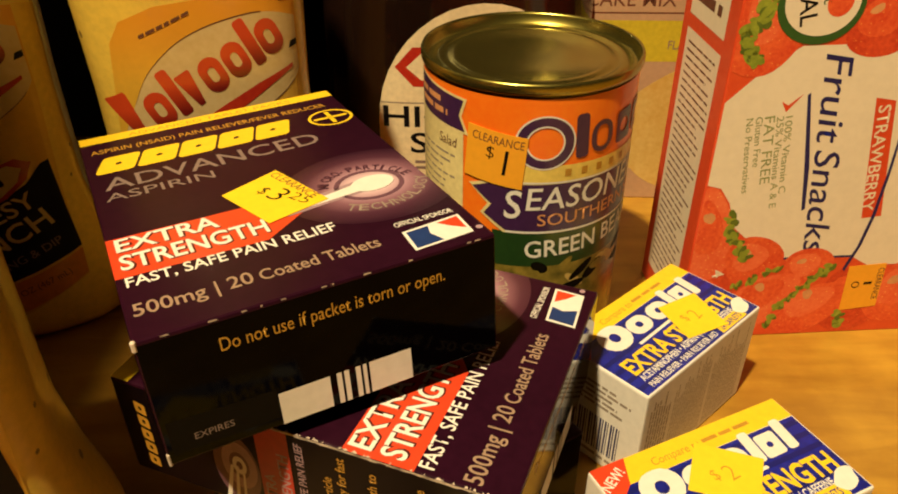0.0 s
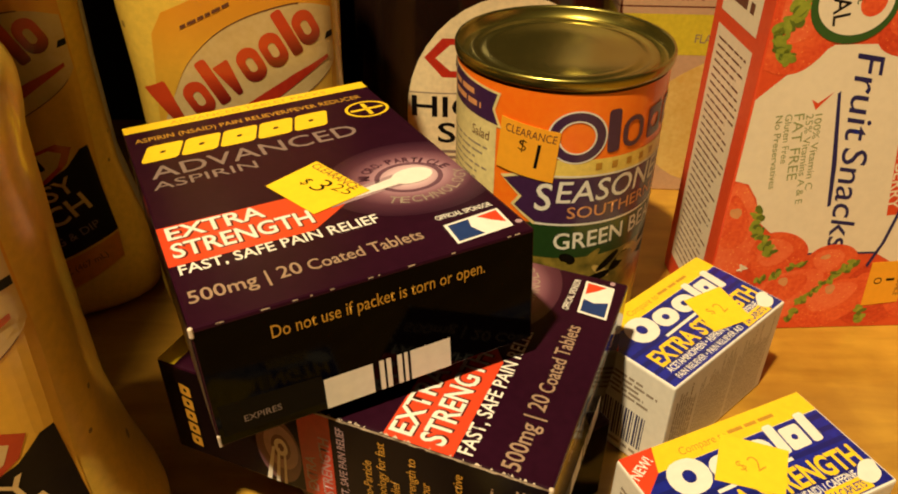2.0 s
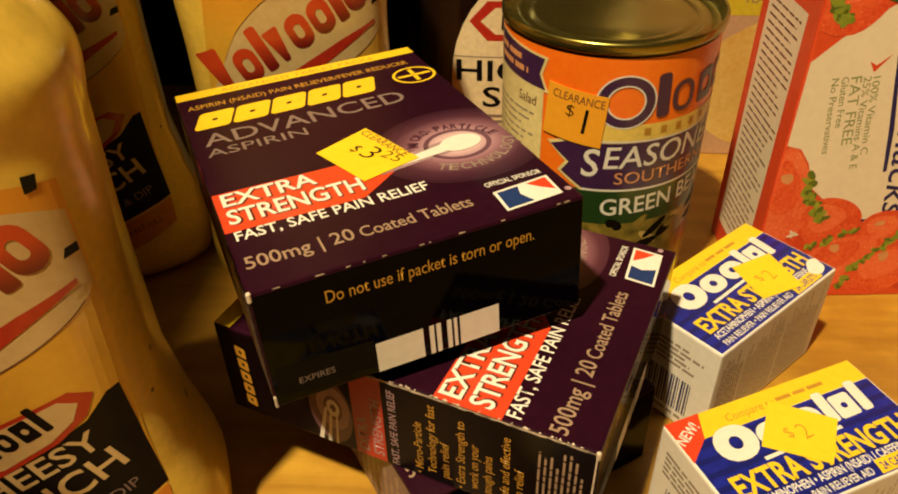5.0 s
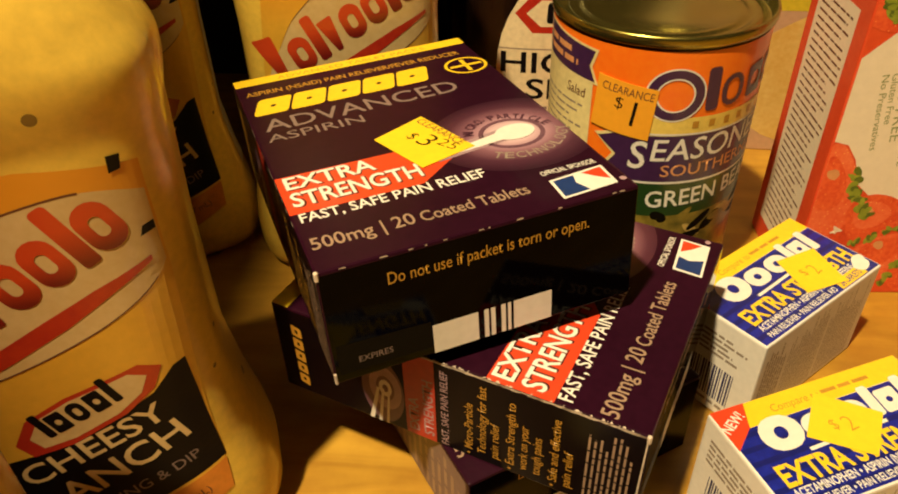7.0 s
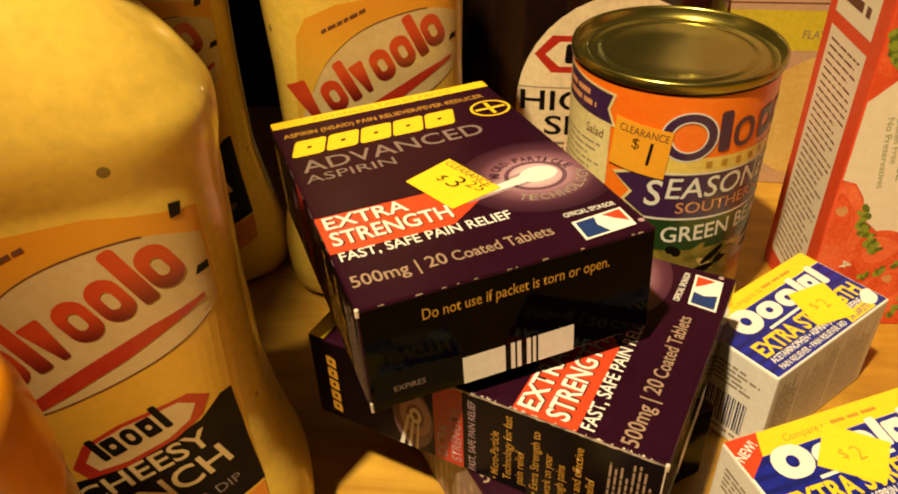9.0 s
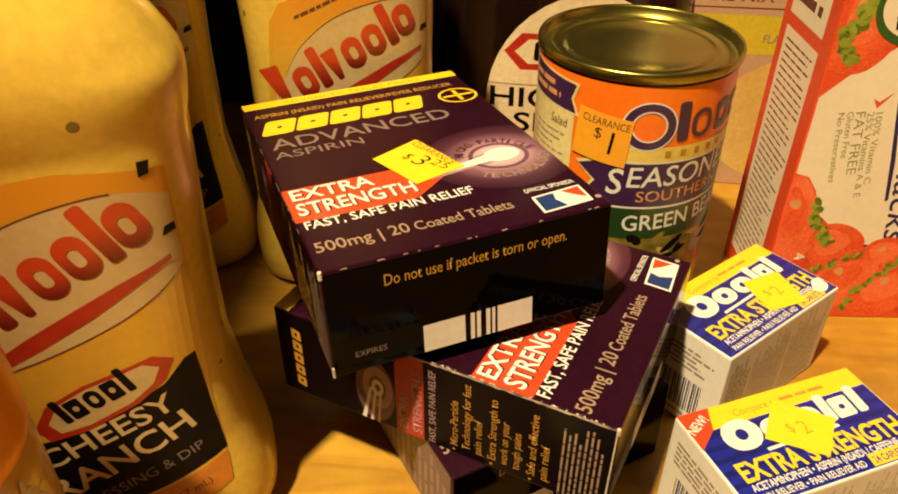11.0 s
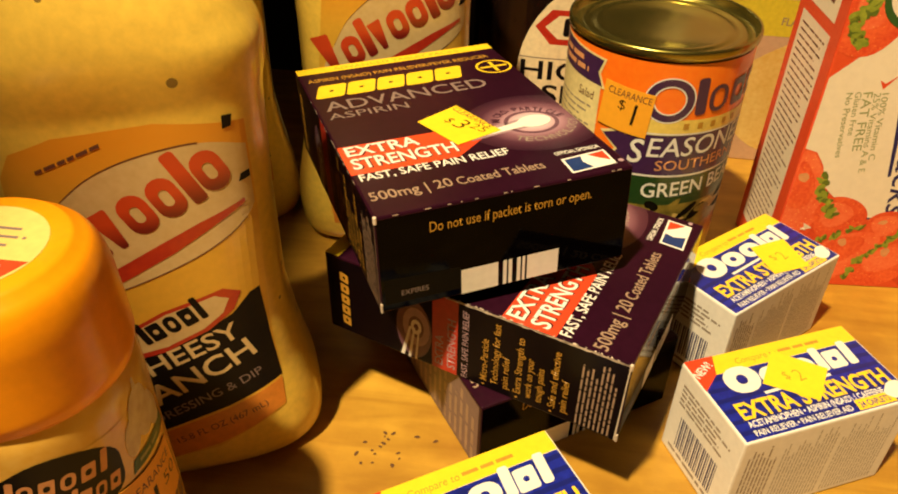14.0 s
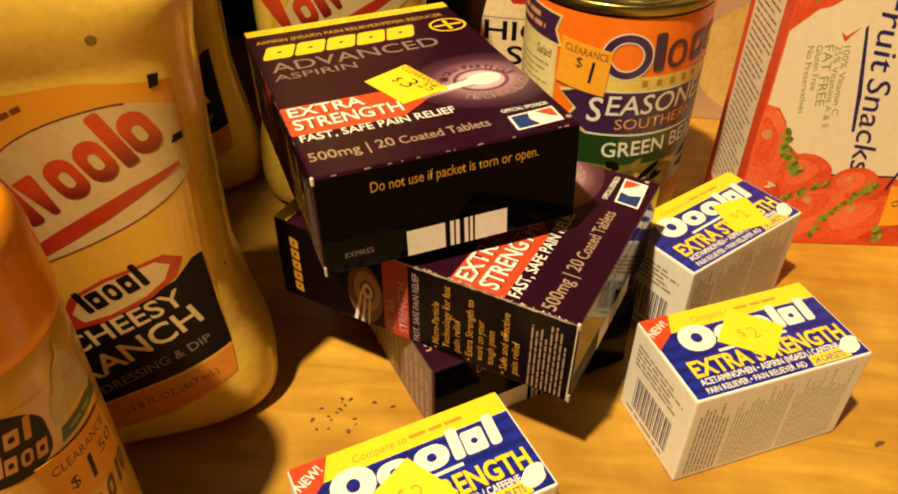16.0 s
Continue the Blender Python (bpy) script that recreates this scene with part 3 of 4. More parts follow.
    for txt, u, ww in (("• Micro-Particle", 9.4, 20.5), ("Technology for fast", 13.6, 26.5), ("pain relief", 17.6, 14.0), ("• Extra Strength to", 22.4, 26.5), ("work on your", 26.4, 17.5),
                       ("tough pains", 30.4, 15.0), ("• Safe and effective", 35.4, 26.5), ("pain relief", 39.4, 14.0)):
        lay("lettering", lettering(txt, u, -15.2 + (0 if txt[0] == "•" else 2.0), ww, 2.7, up, bold=0.006), GOLDINK, box, left, 2)
    lay("small_print", print_lines(42.5, -15.5, 55.5, 13.5, 8, 5, "v", 0.40), TANINK, box, left, 2)
    lay("brand_mark", brand_shapes(-48.5, -13.5, 24, 3.6, "bbbbb", up, 0.25, 0.2), GOLDINK, box, left, 2)
    # pale bare card where the edges are rubbed
    r = random.Random(int(depth))
    for k in range(70 if depth < BD else 22):
        s = r.uniform(-20, 56) if depth < BD else r.uniform(-54, 54)
        ll = r.uniform(0.6, 3.6)
        b = flat([(s, 15.9), (s + ll, 16.0), (s + ll * 0.8, 16.55), (s + 0.1, 16.5)])
        lay("worn_edge", b, CARDEDGE, box, left, 2)
    if depth < BD:
        up_edge = [(-18 + 1.5 * k, 16.5 - r.uniform(0.25, 0.75)) for k in range(50)]
        for k in range(34):
            s0, ll = r.uniform(-18, 55), r.uniform(0.2, 2.6) * r.uniform(0.3, 1.0)
            lay("worn_edge", flat([(-40.4, -s0), (-40.4 + r.uniform(0.3, 0.9), -s0 - ll * 0.3), (-40.4 + r.uniform(0.2, 0.6), -s0 - ll * 0.8), (-40.4, -s0 - ll)]), CARDEDGE, box, top, 2)
        lay("rubbed_edge", flat(up_edge + [(55.5, 16.6), (-18, 16.6)]), CARDEDGE, box, left, 1.6)
    for k in range(12):
        s = r.uniform(-38, 38)
        ll = r.uniform(0.5, 2.0)
        lay("worn_edge", flat([(s, 16.1), (s + ll, 16.15), (s + ll * 0.8, 16.5), (s, 16.5)]), CARDEDGE, box, front, 2)
    lay("flap_edge", flat([(57.0, -16), (57.6, -16), (57.9, 16), (57.5, 16)]), CARDEDGE if depth < BD else TANINK, box, left, 2)
    cb = block(0.0011, 0.0011, 0.0026, 0.0003, 1)
    bmesh.ops.translate(cb, verts=cb.verts[:], vec=(-w / 2 + 0.0003, -d / 2 + 0.0003, h - 0.0023))
    part("worn_corner", cb, CARDEDGE, box, "bare pale rubbed carton corner")
    cb = block(0.0009, 0.0009, 0.0036, 0.0003, 1)
    bmesh.ops.translate(cb, verts=cb.verts[:], vec=(-w / 2 + 0.0003, -d / 2 + 0.0003, -0.0002))
    part("worn_corner", cb, CARDEDGE, box, "bare pale rubbed carton corner")
    if sticker:
        price_sticker(box, top, [(-10.5, -4.6), (6.2, 3.0), (13.0, -21.0), (-3.8, -25.8)],
                      [("CLEARANCE", 3.6, 0.6, 20, 2.7, -73), ("$", -2.2, -7.4, 2.4, 3.8, -68), ("3", -1.0, -11.4, 4.0, 6.6, -68), ("25", 3.9, -15.0, 6.2, 3.8, -62)])
    return box


def tilt(x, y, z, yaw, rx=0.0, ry=0.0):
    return Matrix.Translation((x, y, z)) @ Euler((0, 0, yaw)).to_matrix().to_4x4() @ Euler((0, ry, 0)).to_matrix().to_4x4() @ Euler((rx, 0, 0)).to_matrix().to_4x4()


aspirin_carton(tilt(-0.0445, 0.1678, 0.0688, 0.4742, -0.0541, -0.0195), "plum and yellow aspirin carton with price sticker, topping the stack", sticker=True)
# the middle carton: its front left corner stays where the shorter side begins
fl = tilt(-0.0193, 0.1504, 0.0328, 1.1921, -0.0077, -0.0009) @ Vector((-BW / 2 * MM, -BD / 2 * MM, 0))
c2 = Euler((0, 0, 1.1921)).to_matrix() @ Vector((BW / 2 * MM, 108.0 / 2 * MM, 0))
aspirin_carton(tilt(fl.x + c2.x, fl.y + c2.y, 0.0330, 1.1921), "plum aspirin carton turned sideways under another carton", depth=108.0)
aspirin_carton(tilt(-0.0208, 0.1696, 0.0, 0.58), "plum aspirin carton lying flat on the table under the stack", facts=True)


# ---- headache tablet boxes ----
GW, GD, GH = 64.6, 35.8, 39.8


def tablet_box(m, label, sticker):
    w, d, h = GW * MM, GD * MM, GH * MM
    box = thing("tablet_box", m, label, "medicine box", "blue and white tablet boxes")
    part("carton", block(w, d, h, 0.0008), CARDWHITE, box)
    top, front, left = (face_map(w, d, h, f) for f in ("top", "front", "left"))
    lay("blue_field", flat([(-31.6, -17.2), (31.6, -17.2), (31.6, 10.0), (-31.6, 9.6)]), BLUE, box, top, 1)
    for k in range(6):
        y = -15 + 4.4 * k
        lay("navy_stripe", flat([(-31.5, y), (31.5, y), (31.5, y + 1.6), (-31.5, y + 1.6)]), STRIPEBLUE, box, top, 2)
    lay("yellow_strip", flat([(-31.8, 9.6), (31.8, 10.2), (31.8, 17.6), (-31.8, 17.6)]), YELLOW, box, top, 2)
    lay("lettering", lettering("Compare to", -15, 12.0, 16, 2.6, shear=0.2), GOLDINK, box, top, 3)
    lay("small_print", print_lines(2, 12.2, 24, 14.6, 1, 3), GOLDINK, box, top, 3)
    lay("red_corner", flat([(-31.9, 17.7), (-21.0, 17.7), (-24.5, 9.7), (-31.9, 4.0)]), RED, box, top, 3)
    lay("lettering", lettering("NEW!", -30.9, 9.5, 8.5, 3.0, 28, bold=0.015), WHITE, box, top, 4)
    b = brand_shapes(-24.5, -0.2, 14, 11.2, "o", 0.5, 0.08, 0.08, 0.30) + brand_shapes(-11.5, 0.4, 22, 7.8, "oo", 0.5, 0.08, 0.06, 0.28) + brand_shapes(10.5, 0.6, 15.5, 7.8, "lbl", 0.5, 0.12, 0.12, 0.3)
    lay("brand_mark", b, WHITE, box, top, 4)
    lay("brand_rule", flat([(-14, -2.3), (12, -1.6), (12, -0.5), (-14, -1.2)]), WHITE, box, top, 4)
    lay("lettering", lettering("EXTRA STRENGTH", -27.2, -9.6, 56.6, 6.4, bold=0.03), YELLOW, box, top, 4)
    lay("lettering", lettering("ACETAMINOPHEN • ASPIRIN (NSAID) / CAFFEINE", -27.2, -12.9, 51, 2.4, bold=0.02), WHITE, box, top, 4)
    lay("lettering", lettering("PAIN RELIEVER • PAIN RELIEVER AID", -27.2, -16.2, 36, 2.2, bold=0.014), WHITE, box, top, 4)
    lay("yellow_tag", flat([(10.4, -16.9), (25.0, -16.9), (25.0, -12.8), (11.2, -12.8)]), YELLOW, box, top, 5)
    lay("lettering", lettering("24 CAPLETS", 11.8, -16.1, 11.5, 2.3, bold=0.012), BLUE, box, top, 6)
    lay("caplet_picture", flat(oval(27.4, -12.6, 4.4, 2.9, 20, 20, 0.10, 2)), WHITE, box, top, 6)
    mx, my = (sum(p[k] for p in sticker) / 4 for k in (0, 1))
    price_sticker(box, top, sticker, [("$", mx - 4.0, my - 0.8, 2.0, 3.4, 4), ("2", mx - 0.2, my - 2.8, 3.0, 5.2, 4)], STICKER, 8, 0.0, FAINTOCHRE)
    # sides
    for k in range(21):
        lay("barcode_bar", bars([(-11 + 1.05 * k, -14, -11 + 1.05 * k + (0.3, 0.7, 0.45, 0.62)[k % 4], 0.5)]), NAVY, box, left, 1)
    lay("small_print", print_lines(-14, 4, 13, 14, 5, 8), GREYTEXT, box, left, 1)
    lay("small_print", print_lines(-14, -17.5, 13, -15, 1, 9), GREYTEXT, box, left, 1)
    lay("small_print", print_lines(-29.5, -17.5, -17.5, 17, 8, 11, "v", 0.42), GREYTEXT, box, front, 1)
    lay("small_print", print_lines(-16.0, -17.5, 5.0, 17, 16, 12, "v", 0.40), FAINTTEXT, box, front, 1)
    lay("small_print", print_lines(6.5, -17.5, 28, 17, 17, 13, "v", 0.40), FAINTTEXT, box, front, 1)
    return box


tablet_box(tilt(0.0790, 0.1196, 0.0002, 0.436), "white and blue tablet box with a slanted yellow two dollar sticker", [(-12.4, 1.8), (-0.2, 13.8), (12.7, 1.2), (0.9, -9.9)])
tablet_box(tilt(0.0762, 0.1843, 0.0002, 0.7382), "white and blue tablet box standing close beside the aspirin cartons", [(5.6, 5.2), (22.0, 1.6), (15.2, -15.4), (-0.6, -10.9)])
tablet_box(tilt(-0.0204, 0.0549, 0.0002, 0.5636), "white and blue tablet box in front of the carton stack", [(-14.4, 0.6), (-1.3, 7.3), (6.8, -8.3), (-6.4, -15.0)])


# ---- can of beans ----
def bean_can(m):
    can = thing("bean_can", m, "orange-labelled tin can of green beans with a price sticker", "can")
    R, H = 38.5, 113.6
    prof = [(33.0, 1.6), (36.2, 1.4), (36.9, 0.2), (38.4, 0.2), (38.5, 1.2), (38.4, 3.0), (37.2, 3.6), (37.2, 5.0), (37.2, H - 6.0), (37.3, H - 4.2), (38.3, H - 3.6), (38.55, H - 2.6), (38.55, H - 0.8), (38.2, H), (37.5, H),
            (37.1, H - 0.8), (36.7, H - 3.8), (35.6, H - 4.4), (34.2, H - 4.2), (33.2, H - 3.2), (31.4, H - 3.1), (30.6, H - 3.7), (28.8, H - 3.8), (27.8, H - 3.3), (26.0, H - 3.2), (25.0, H - 3.6), (15, H - 3.55), (5, H - 3.5)]
    b = bmesh.new()
    n, prev, first = 96, None, None
    for r, z in prof:
        loop = [b.verts.new((r * MM * math.cos(2 * math.pi * i / n), r * MM * math.sin(2 * math.pi * i / n), z * MM)) for i in range(n)]
        if prev:
            for i in range(n):
                b.faces.new((prev[i], prev[(i + 1) % n], loop[(i + 1) % n], loop[i]))
        first = first or loop
        prev = loop
    b.faces.new(prev)
    b.faces.new(first[::-1])
    part("tin_body", b, TIN, can, "brass-coloured lacquered tin lid and body", True)
    r = 0.0375
    around = round_of(r, -98.0)
    arc = lambda deg: (deg + 98.0) * radians(1) * r / MM

    def wrap(z0, z1, a0, a1, mat, name, level):
        bm2 = bars([(arc(a0), z0, arc(a1), z1)])
        return lay(name, bm2, mat, can, around, level, 0.0045)
    b = bmesh.new()
    for i in range(96):
        q = [(2 * math.pi * i / 96, 6.0), (2 * math.pi * (i + 1) / 96, 6.0), (2 * math.pi * (i + 1) / 96, 108.6), (2 * math.pi * i / 96, 108.6)]
        b.faces.new([b.verts.new((r * math.cos(a), r * math.sin(a), z * MM)) for a, z in q])
    bmesh.ops.remove_doubles(b, verts=b.verts[:], dist=1e-6)
    part("paper_label", b, CANORANGE, can, "orange printed paper label", True)
    wrap(46, 60.2, -112, 40, GREENLAB, "green_band", 2)
    wrap(6.2, 46, -112, 40, BEANS, "bean_picture", 2)
    for k in range(26):
        rr = random.Random(k)
        a, z = rr.uniform(-105, -20), rr.uniform(22, 46.5)
        lay("bean", flat(oval(arc(a), z, rr.uniform(3, 6), rr.uniform(1.4, 2.4), rr.uniform(-40, 60), 14)), (CAKEYELLOW, BEANS, OLIVE)[k % 3], can, around, 3 + 0.2 * (k % 4), 0.004)
    wrap(79, 85.5, -101, 20, CANYELLOW, "yellow_band", 2)
    lay("band_edge", flat([(arc(-126), 76.4), (arc(-112), 79.4), (arc(20), 80.3), (arc(20), 59.7), (arc(-106), 59.6), (arc(-119), 66.0), (arc(-115), 70)]), CANCREAM, can, around, 2.5, 0.004)
    lay("purple_band", flat([(arc(-124), 75.5), (arc(-112), 78.5), (arc(20), 79.5), (arc(20), 60.5), (arc(-105), 60.5), (arc(-117), 66.0), (arc(-113), 70)]), PURPLE, can, around, 3, 0.004)
    wrap(59.8, 60.6, -105, 30, WHITE, "white_rule", 4)
    wrap(79.0, 79.6, -112, 30, WHITE, "white_rule", 4)
    # brand name as plain shapes
    lay("brand_mark", ring(arc(-87), 93.6, 6.4, 9.4, 0.95), PURPLE, can, around, 4.5, 0.004)
    lay("brand_mark", brand_shapes(arc(-71), 87.4, 40, 11.4, "lobb", 3, 0.0, 0.20, 0.56), PURPLE, can, around, 4.5, 0.004)
    lay("brand_outline", ring(arc(-87), 93.6, 5.8, 10.0, 0.95), WHITE, can, around, 4, 0.004)
    lay("brand_mark", bars([(arc(-76) + 6 * k, 81.4, arc(-76) + 6 * k + 2.2, 84.0) for k in range(5)]), GOLDINK, can, around, 4, 0.004)
    lay("lettering", lettering("S", arc(-106), 65.6, 6.4, 10.5, 4, 0.15, 0.01), WHITE, can, around, 5, 0.003)
    lay("lettering", lettering("EASONED", arc(-95), 69.0, 53, 8.4, 2, 0.12, 0.006), WHITE, can, around, 5, 0.003)
    lay("lettering", lettering("SOUTHERN STYLE", arc(-88.5), 62.8, 60, 4.6, 2, 0.0, 0.004), PEACH, can, around, 5, 0.003)
    lay("lettering", lettering("GREEN BEANS", arc(-94), 49.8, 56, 6.8, 3, 0.0, 0.012), WHITE, can, around, 5, 0.003)
    # cream recipe panel and banner
    wrap(46, 94, -196, -130, CANCREAM, "cream_panel", 2)
    lay("banner_edge", flat([(arc(-196), 107.8), (arc(-165), 107.2), (arc(-128), 105.4), (arc(-131.3), 99), (arc(-126.8), 93.0), (arc(-165), 94.0), (arc(-196), 94.2)]), CANCREAM, can, around, 2.5, 0.004)
    lay("banner", flat([(arc(-196), 107), (arc(-165), 106.4), (arc(-130), 104.6), (arc(-133), 99), (arc(-129), 93.8), (arc(-165), 94.8), (arc(-196), 95)]), PURPLE, can, around, 3, 0.004)
    lay("banner_print", print_lines(arc(-186), 96.6, arc(-136), 104, 2, 3, "u", 0.55), PEACH, can, around, 4, 0.004)
    lay("lettering", lettering("Salad", arc(-148), 87.0, 9, 3.6, 0, 0.1), BROWNINK, can, around, 4, 0.003)
    lay("small_print", print_lines(arc(-178), 66, arc(-135), 85, 7, 2, "u", 0.26), GREYTEXT, can, around, 4, 0.004)
    price_sticker(can, around, [(arc(-126.4), 98.2), (arc(-95.4), 95.4), (arc(-97.5), 76.8), (arc(-128.6), 79.4)],
                  [("CLEARANCE", arc(-124), 93.4, 17.5, 2.9, -7), ("$", arc(-116.6), 87.6, 2.7, 4.2, -7), ("1", arc(-108), 81.6, 1.1, 9.4, -7)], ORANGESTICKER, 7, 0.003)
    return can


bean_can(pose(0.0351, 0.2461, 0.0))


# ---- dressing bottles ----
VPROF = smooth_rows([(0, 38, 22.5, 3.2), (1.5, 42, 26, 3.2), (6, 44.2, 28.5, 3.2), (14, 44.8, 29, 3.2), (24, 43.6, 28, 3.2), (40, 40.2, 25.8, 3.2), (60, 37.2, 24.4, 3.3), (100, 37.2, 24, 3.4), (131, 38.4, 24.3, 3.3), (134.5, 38.6, 24.3, 3.2),
                     (138, 39.5, 25.0, 3.0), (144, 40.4, 25.9, 2.9), (149, 40.2, 26.3, 2.8), (154, 37.8, 26.0, 2.5), (159, 34.8, 25.0, 2.45), (164, 31.2, 23.4, 2.4), (169, 27.0, 21.4, 2.3), (174, 21.8, 19.0, 2.2), (178, 17.0, 16.4, 2), (181, 14.6, 14.6, 2), (186, 14.2, 14.2, 2)])


def rounded_line(pts, k=4):
    """Passes a soft curve through the points of an open line."""
    p = [pts[0]] + list(pts) + [pts[-1]]
    out = []
    for a, b, c, d in zip(p, p[1:], p[2:], p[3:]):
        for j in range(k):
            t = j / k
            out.append(tuple(0.5 * (2 * b[i] + (c[i] - a[i]) * t + (2 * a[i] - 5 * b[i] + 4 * c[i] - d[i]) * t * t + (3 * b[i] - a[i] - 3 * c[i] + d[i]) * t ** 3) for i in (0, 1)))
    return out + [pts[-1]]


def flank_of(rows):
    """Map (angle in degrees, z) to the whole girth of a lofted vessel; zero looks to the right."""
    arr = np.array(rows, float)

    def fn(x, z, lift):
        a, b, p = (float(np.interp(z / MM, arr[:, 0], arr[:, c])) for c in (1, 2, 3))
        c, s = math.cos(radians(x / MM)), math.sin(radians(x / MM))
        return Vector(((a * MM + lift) * math.copysign(abs(c) ** (2 / p), c), (b * MM + lift) * math.copysign(abs(s) ** (2 / p), s), z))
    return fn


def dressing_bottle(m, label, back_label=False):
    bot = thing("dressing_bottle", m, label, "bottle", "yellow dressing bottles")
    part("bottle", loft(VPROF, 96), DRESSING, bot, "clear plastic filled with yellow dressing", True)
    cap = loft(smooth_rows([(184, 17.0, 17.0, 2), (186, 18.6, 18.6, 2), (204, 18.0, 18.0, 2), (208, 16, 16, 2)], 1.0), 48)
    part("cap", cap, CAPWHITE, bot, "pale yellow plastic cap", True)
    fn = front_of(VPROF)
    L = lambda name, b, mat, level: lay(name, b, mat, bot, fn, level, 0.0035)
    L("label", flat([(-33, 18), (-15, 13), (8, 15), (31.5, 25), (30.5, 60), (32, 100), (32, 129), (10, 132.5), (-14, 131), (-25, 127), (-29, 120), (-32, 90)]), LABELAMBER, 1)
    # cream oval with its dark outlines
    upper = [(-32, 84), (-29, 92), (-25.5, 99), (-20, 109), (-11.5, 117), (-3, 121.5), (7, 124.3), (17.5, 125.6), (25, 124.5), (31.5, 122)]
    lower = [(31.5, 103), (29, 99.5), (24, 95.5), (16, 91), (8, 87.5), (0, 84.5), (-10, 81.5), (-20, 79.5), (-28, 79)]
    upper, lower = rounded_line(upper), rounded_line(lower)
    L("cream_oval", flat(upper + lower), FILMCREAM, 2)
    for row in (upper[8:30], lower[4:]):
        b = bmesh.new()
        prev = None
        for x, y in row:
            pair = [b.verts.new(((x - 0.1) * MM, (y - 0.2) * MM, 0)), b.verts.new(((x + 0.05) * MM, (y + 0.25) * MM, 0))]
            if prev:
                b.faces.new((prev[0], pair[0], pair[1], prev[1]))
            prev = pair
        L("outline", b, BROWNINK, 3)
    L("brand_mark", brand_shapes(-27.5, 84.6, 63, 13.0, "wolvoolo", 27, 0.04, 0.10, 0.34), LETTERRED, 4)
    L("swoosh", flat([(-19, 79.6), (-5, 86.0), (8, 92.5), (20, 99.5), (29, 104.4), (29, 105.8), (16, 101.2), (4, 95.6), (-8, 89.6), (-18, 83.6)]), VRED, 4)
    L("ink_dot", flat([(26.3, 128), (28.6, 128.4), (29.2, 131.6), (26.6, 131.8)]), BLACK, 4)
    L("ink_dot", flat([(28.2, 111.2), (31.4, 111.8), (31.4, 114.0), (29.0, 113.6)]), BLACK, 4)
    b = print_lines(-20, 0.3, 1, 1.9, 1, 4, "u", 0.7)
    for v in b.verts:
        v.co.y += 0.1215 + 0.38 * (v.co.x + 0.018)
    L("small_print", b, BROWNINK, 4)
    # black flavour panel, red badge above it
    L("flavour_panel", flat([(-31, 53), (-8, 56), (6, 60), (20, 67), (26, 73.2), (29, 74), (30, 55), (31.6, 37), (14, 31.4), (-8, 26), (-22, 23.5), (-32.5, 22.5)]), BLACK, 2)
    hexo = lambda g, mt, lv: L("brand_badge", flat([(4.6 + x * g, 66.8 + 0.40 * x * g + y * g) for x, y in ((-18.4, 0.5), (-15.5, -5.2), (-6, -7.6), (8, -7.4), (16, -4.6), (19, 0.4), (14, 4.8), (-4, 7.0), (-14, 6.2))]), mt, lv)
    hexo(1.0, VRED, 3)
    hexo(0.80, FILMCREAM, 4)
    L("brand_mark", brand_shapes(-5.6, 60.4, 21, 6.6, "lbobl", 22, 0.0, 0.2), BLACK, 5)
    L("lettering", lettering("CHEESY", -14.5, 45.6, 38.5, 6.4, 19, 0, 0.012), FILMCREAM, 4)
    L("lettering", lettering("RANCH", -13.6, 33.6, 42, 7.6, 22.5, 0, 0.014), FILMCREAM, 4)
    L("lettering", lettering("DRESSING & DIP", -9.0, 29.2, 37, 3.2, 18.5), GREYINK, 4)
    L("orange_band", flat([(-32.5, 21.6), (-22, 22.8), (-8, 25.2), (14, 30.4), (31.5, 36), (31.5, 25.8), (20, 20.5), (8.5, 16.4), (-10, 13.4), (-32, 13)]), VORANGE, 3)
    L("lettering", lettering("15.8 FL OZ (467 mL)", -4, 19.6, 31, 2.5, 15), BROWNINK, 4)
    if back_label:
        lay("back_label", flat([(-6, 34), (70, 30), (150, 30), (150, 130), (70, 130), (-14, 129), (-12, 90)]), CARDWHITE, bot, flank_of(VPROF), 3, 0.004, "white paper label on the bottle's back")
    return bot


dressing_bottle(pose(-0.1270, 0.1100, 0, 0, 0, 22), "yellow cheesy ranch dressing bottle standing at the table's near side")
dressing_bottle(pose(-0.0840, 0.2580, 0, 0, 0, 23), "yellow cheesy ranch dressing bottle behind the aspirin cartons")
dressing_bottle(pose(-0.1745, 0.2465, 0, 0, 0, 22), "yellow cheesy ranch dressing bottle behind another bottle", True)


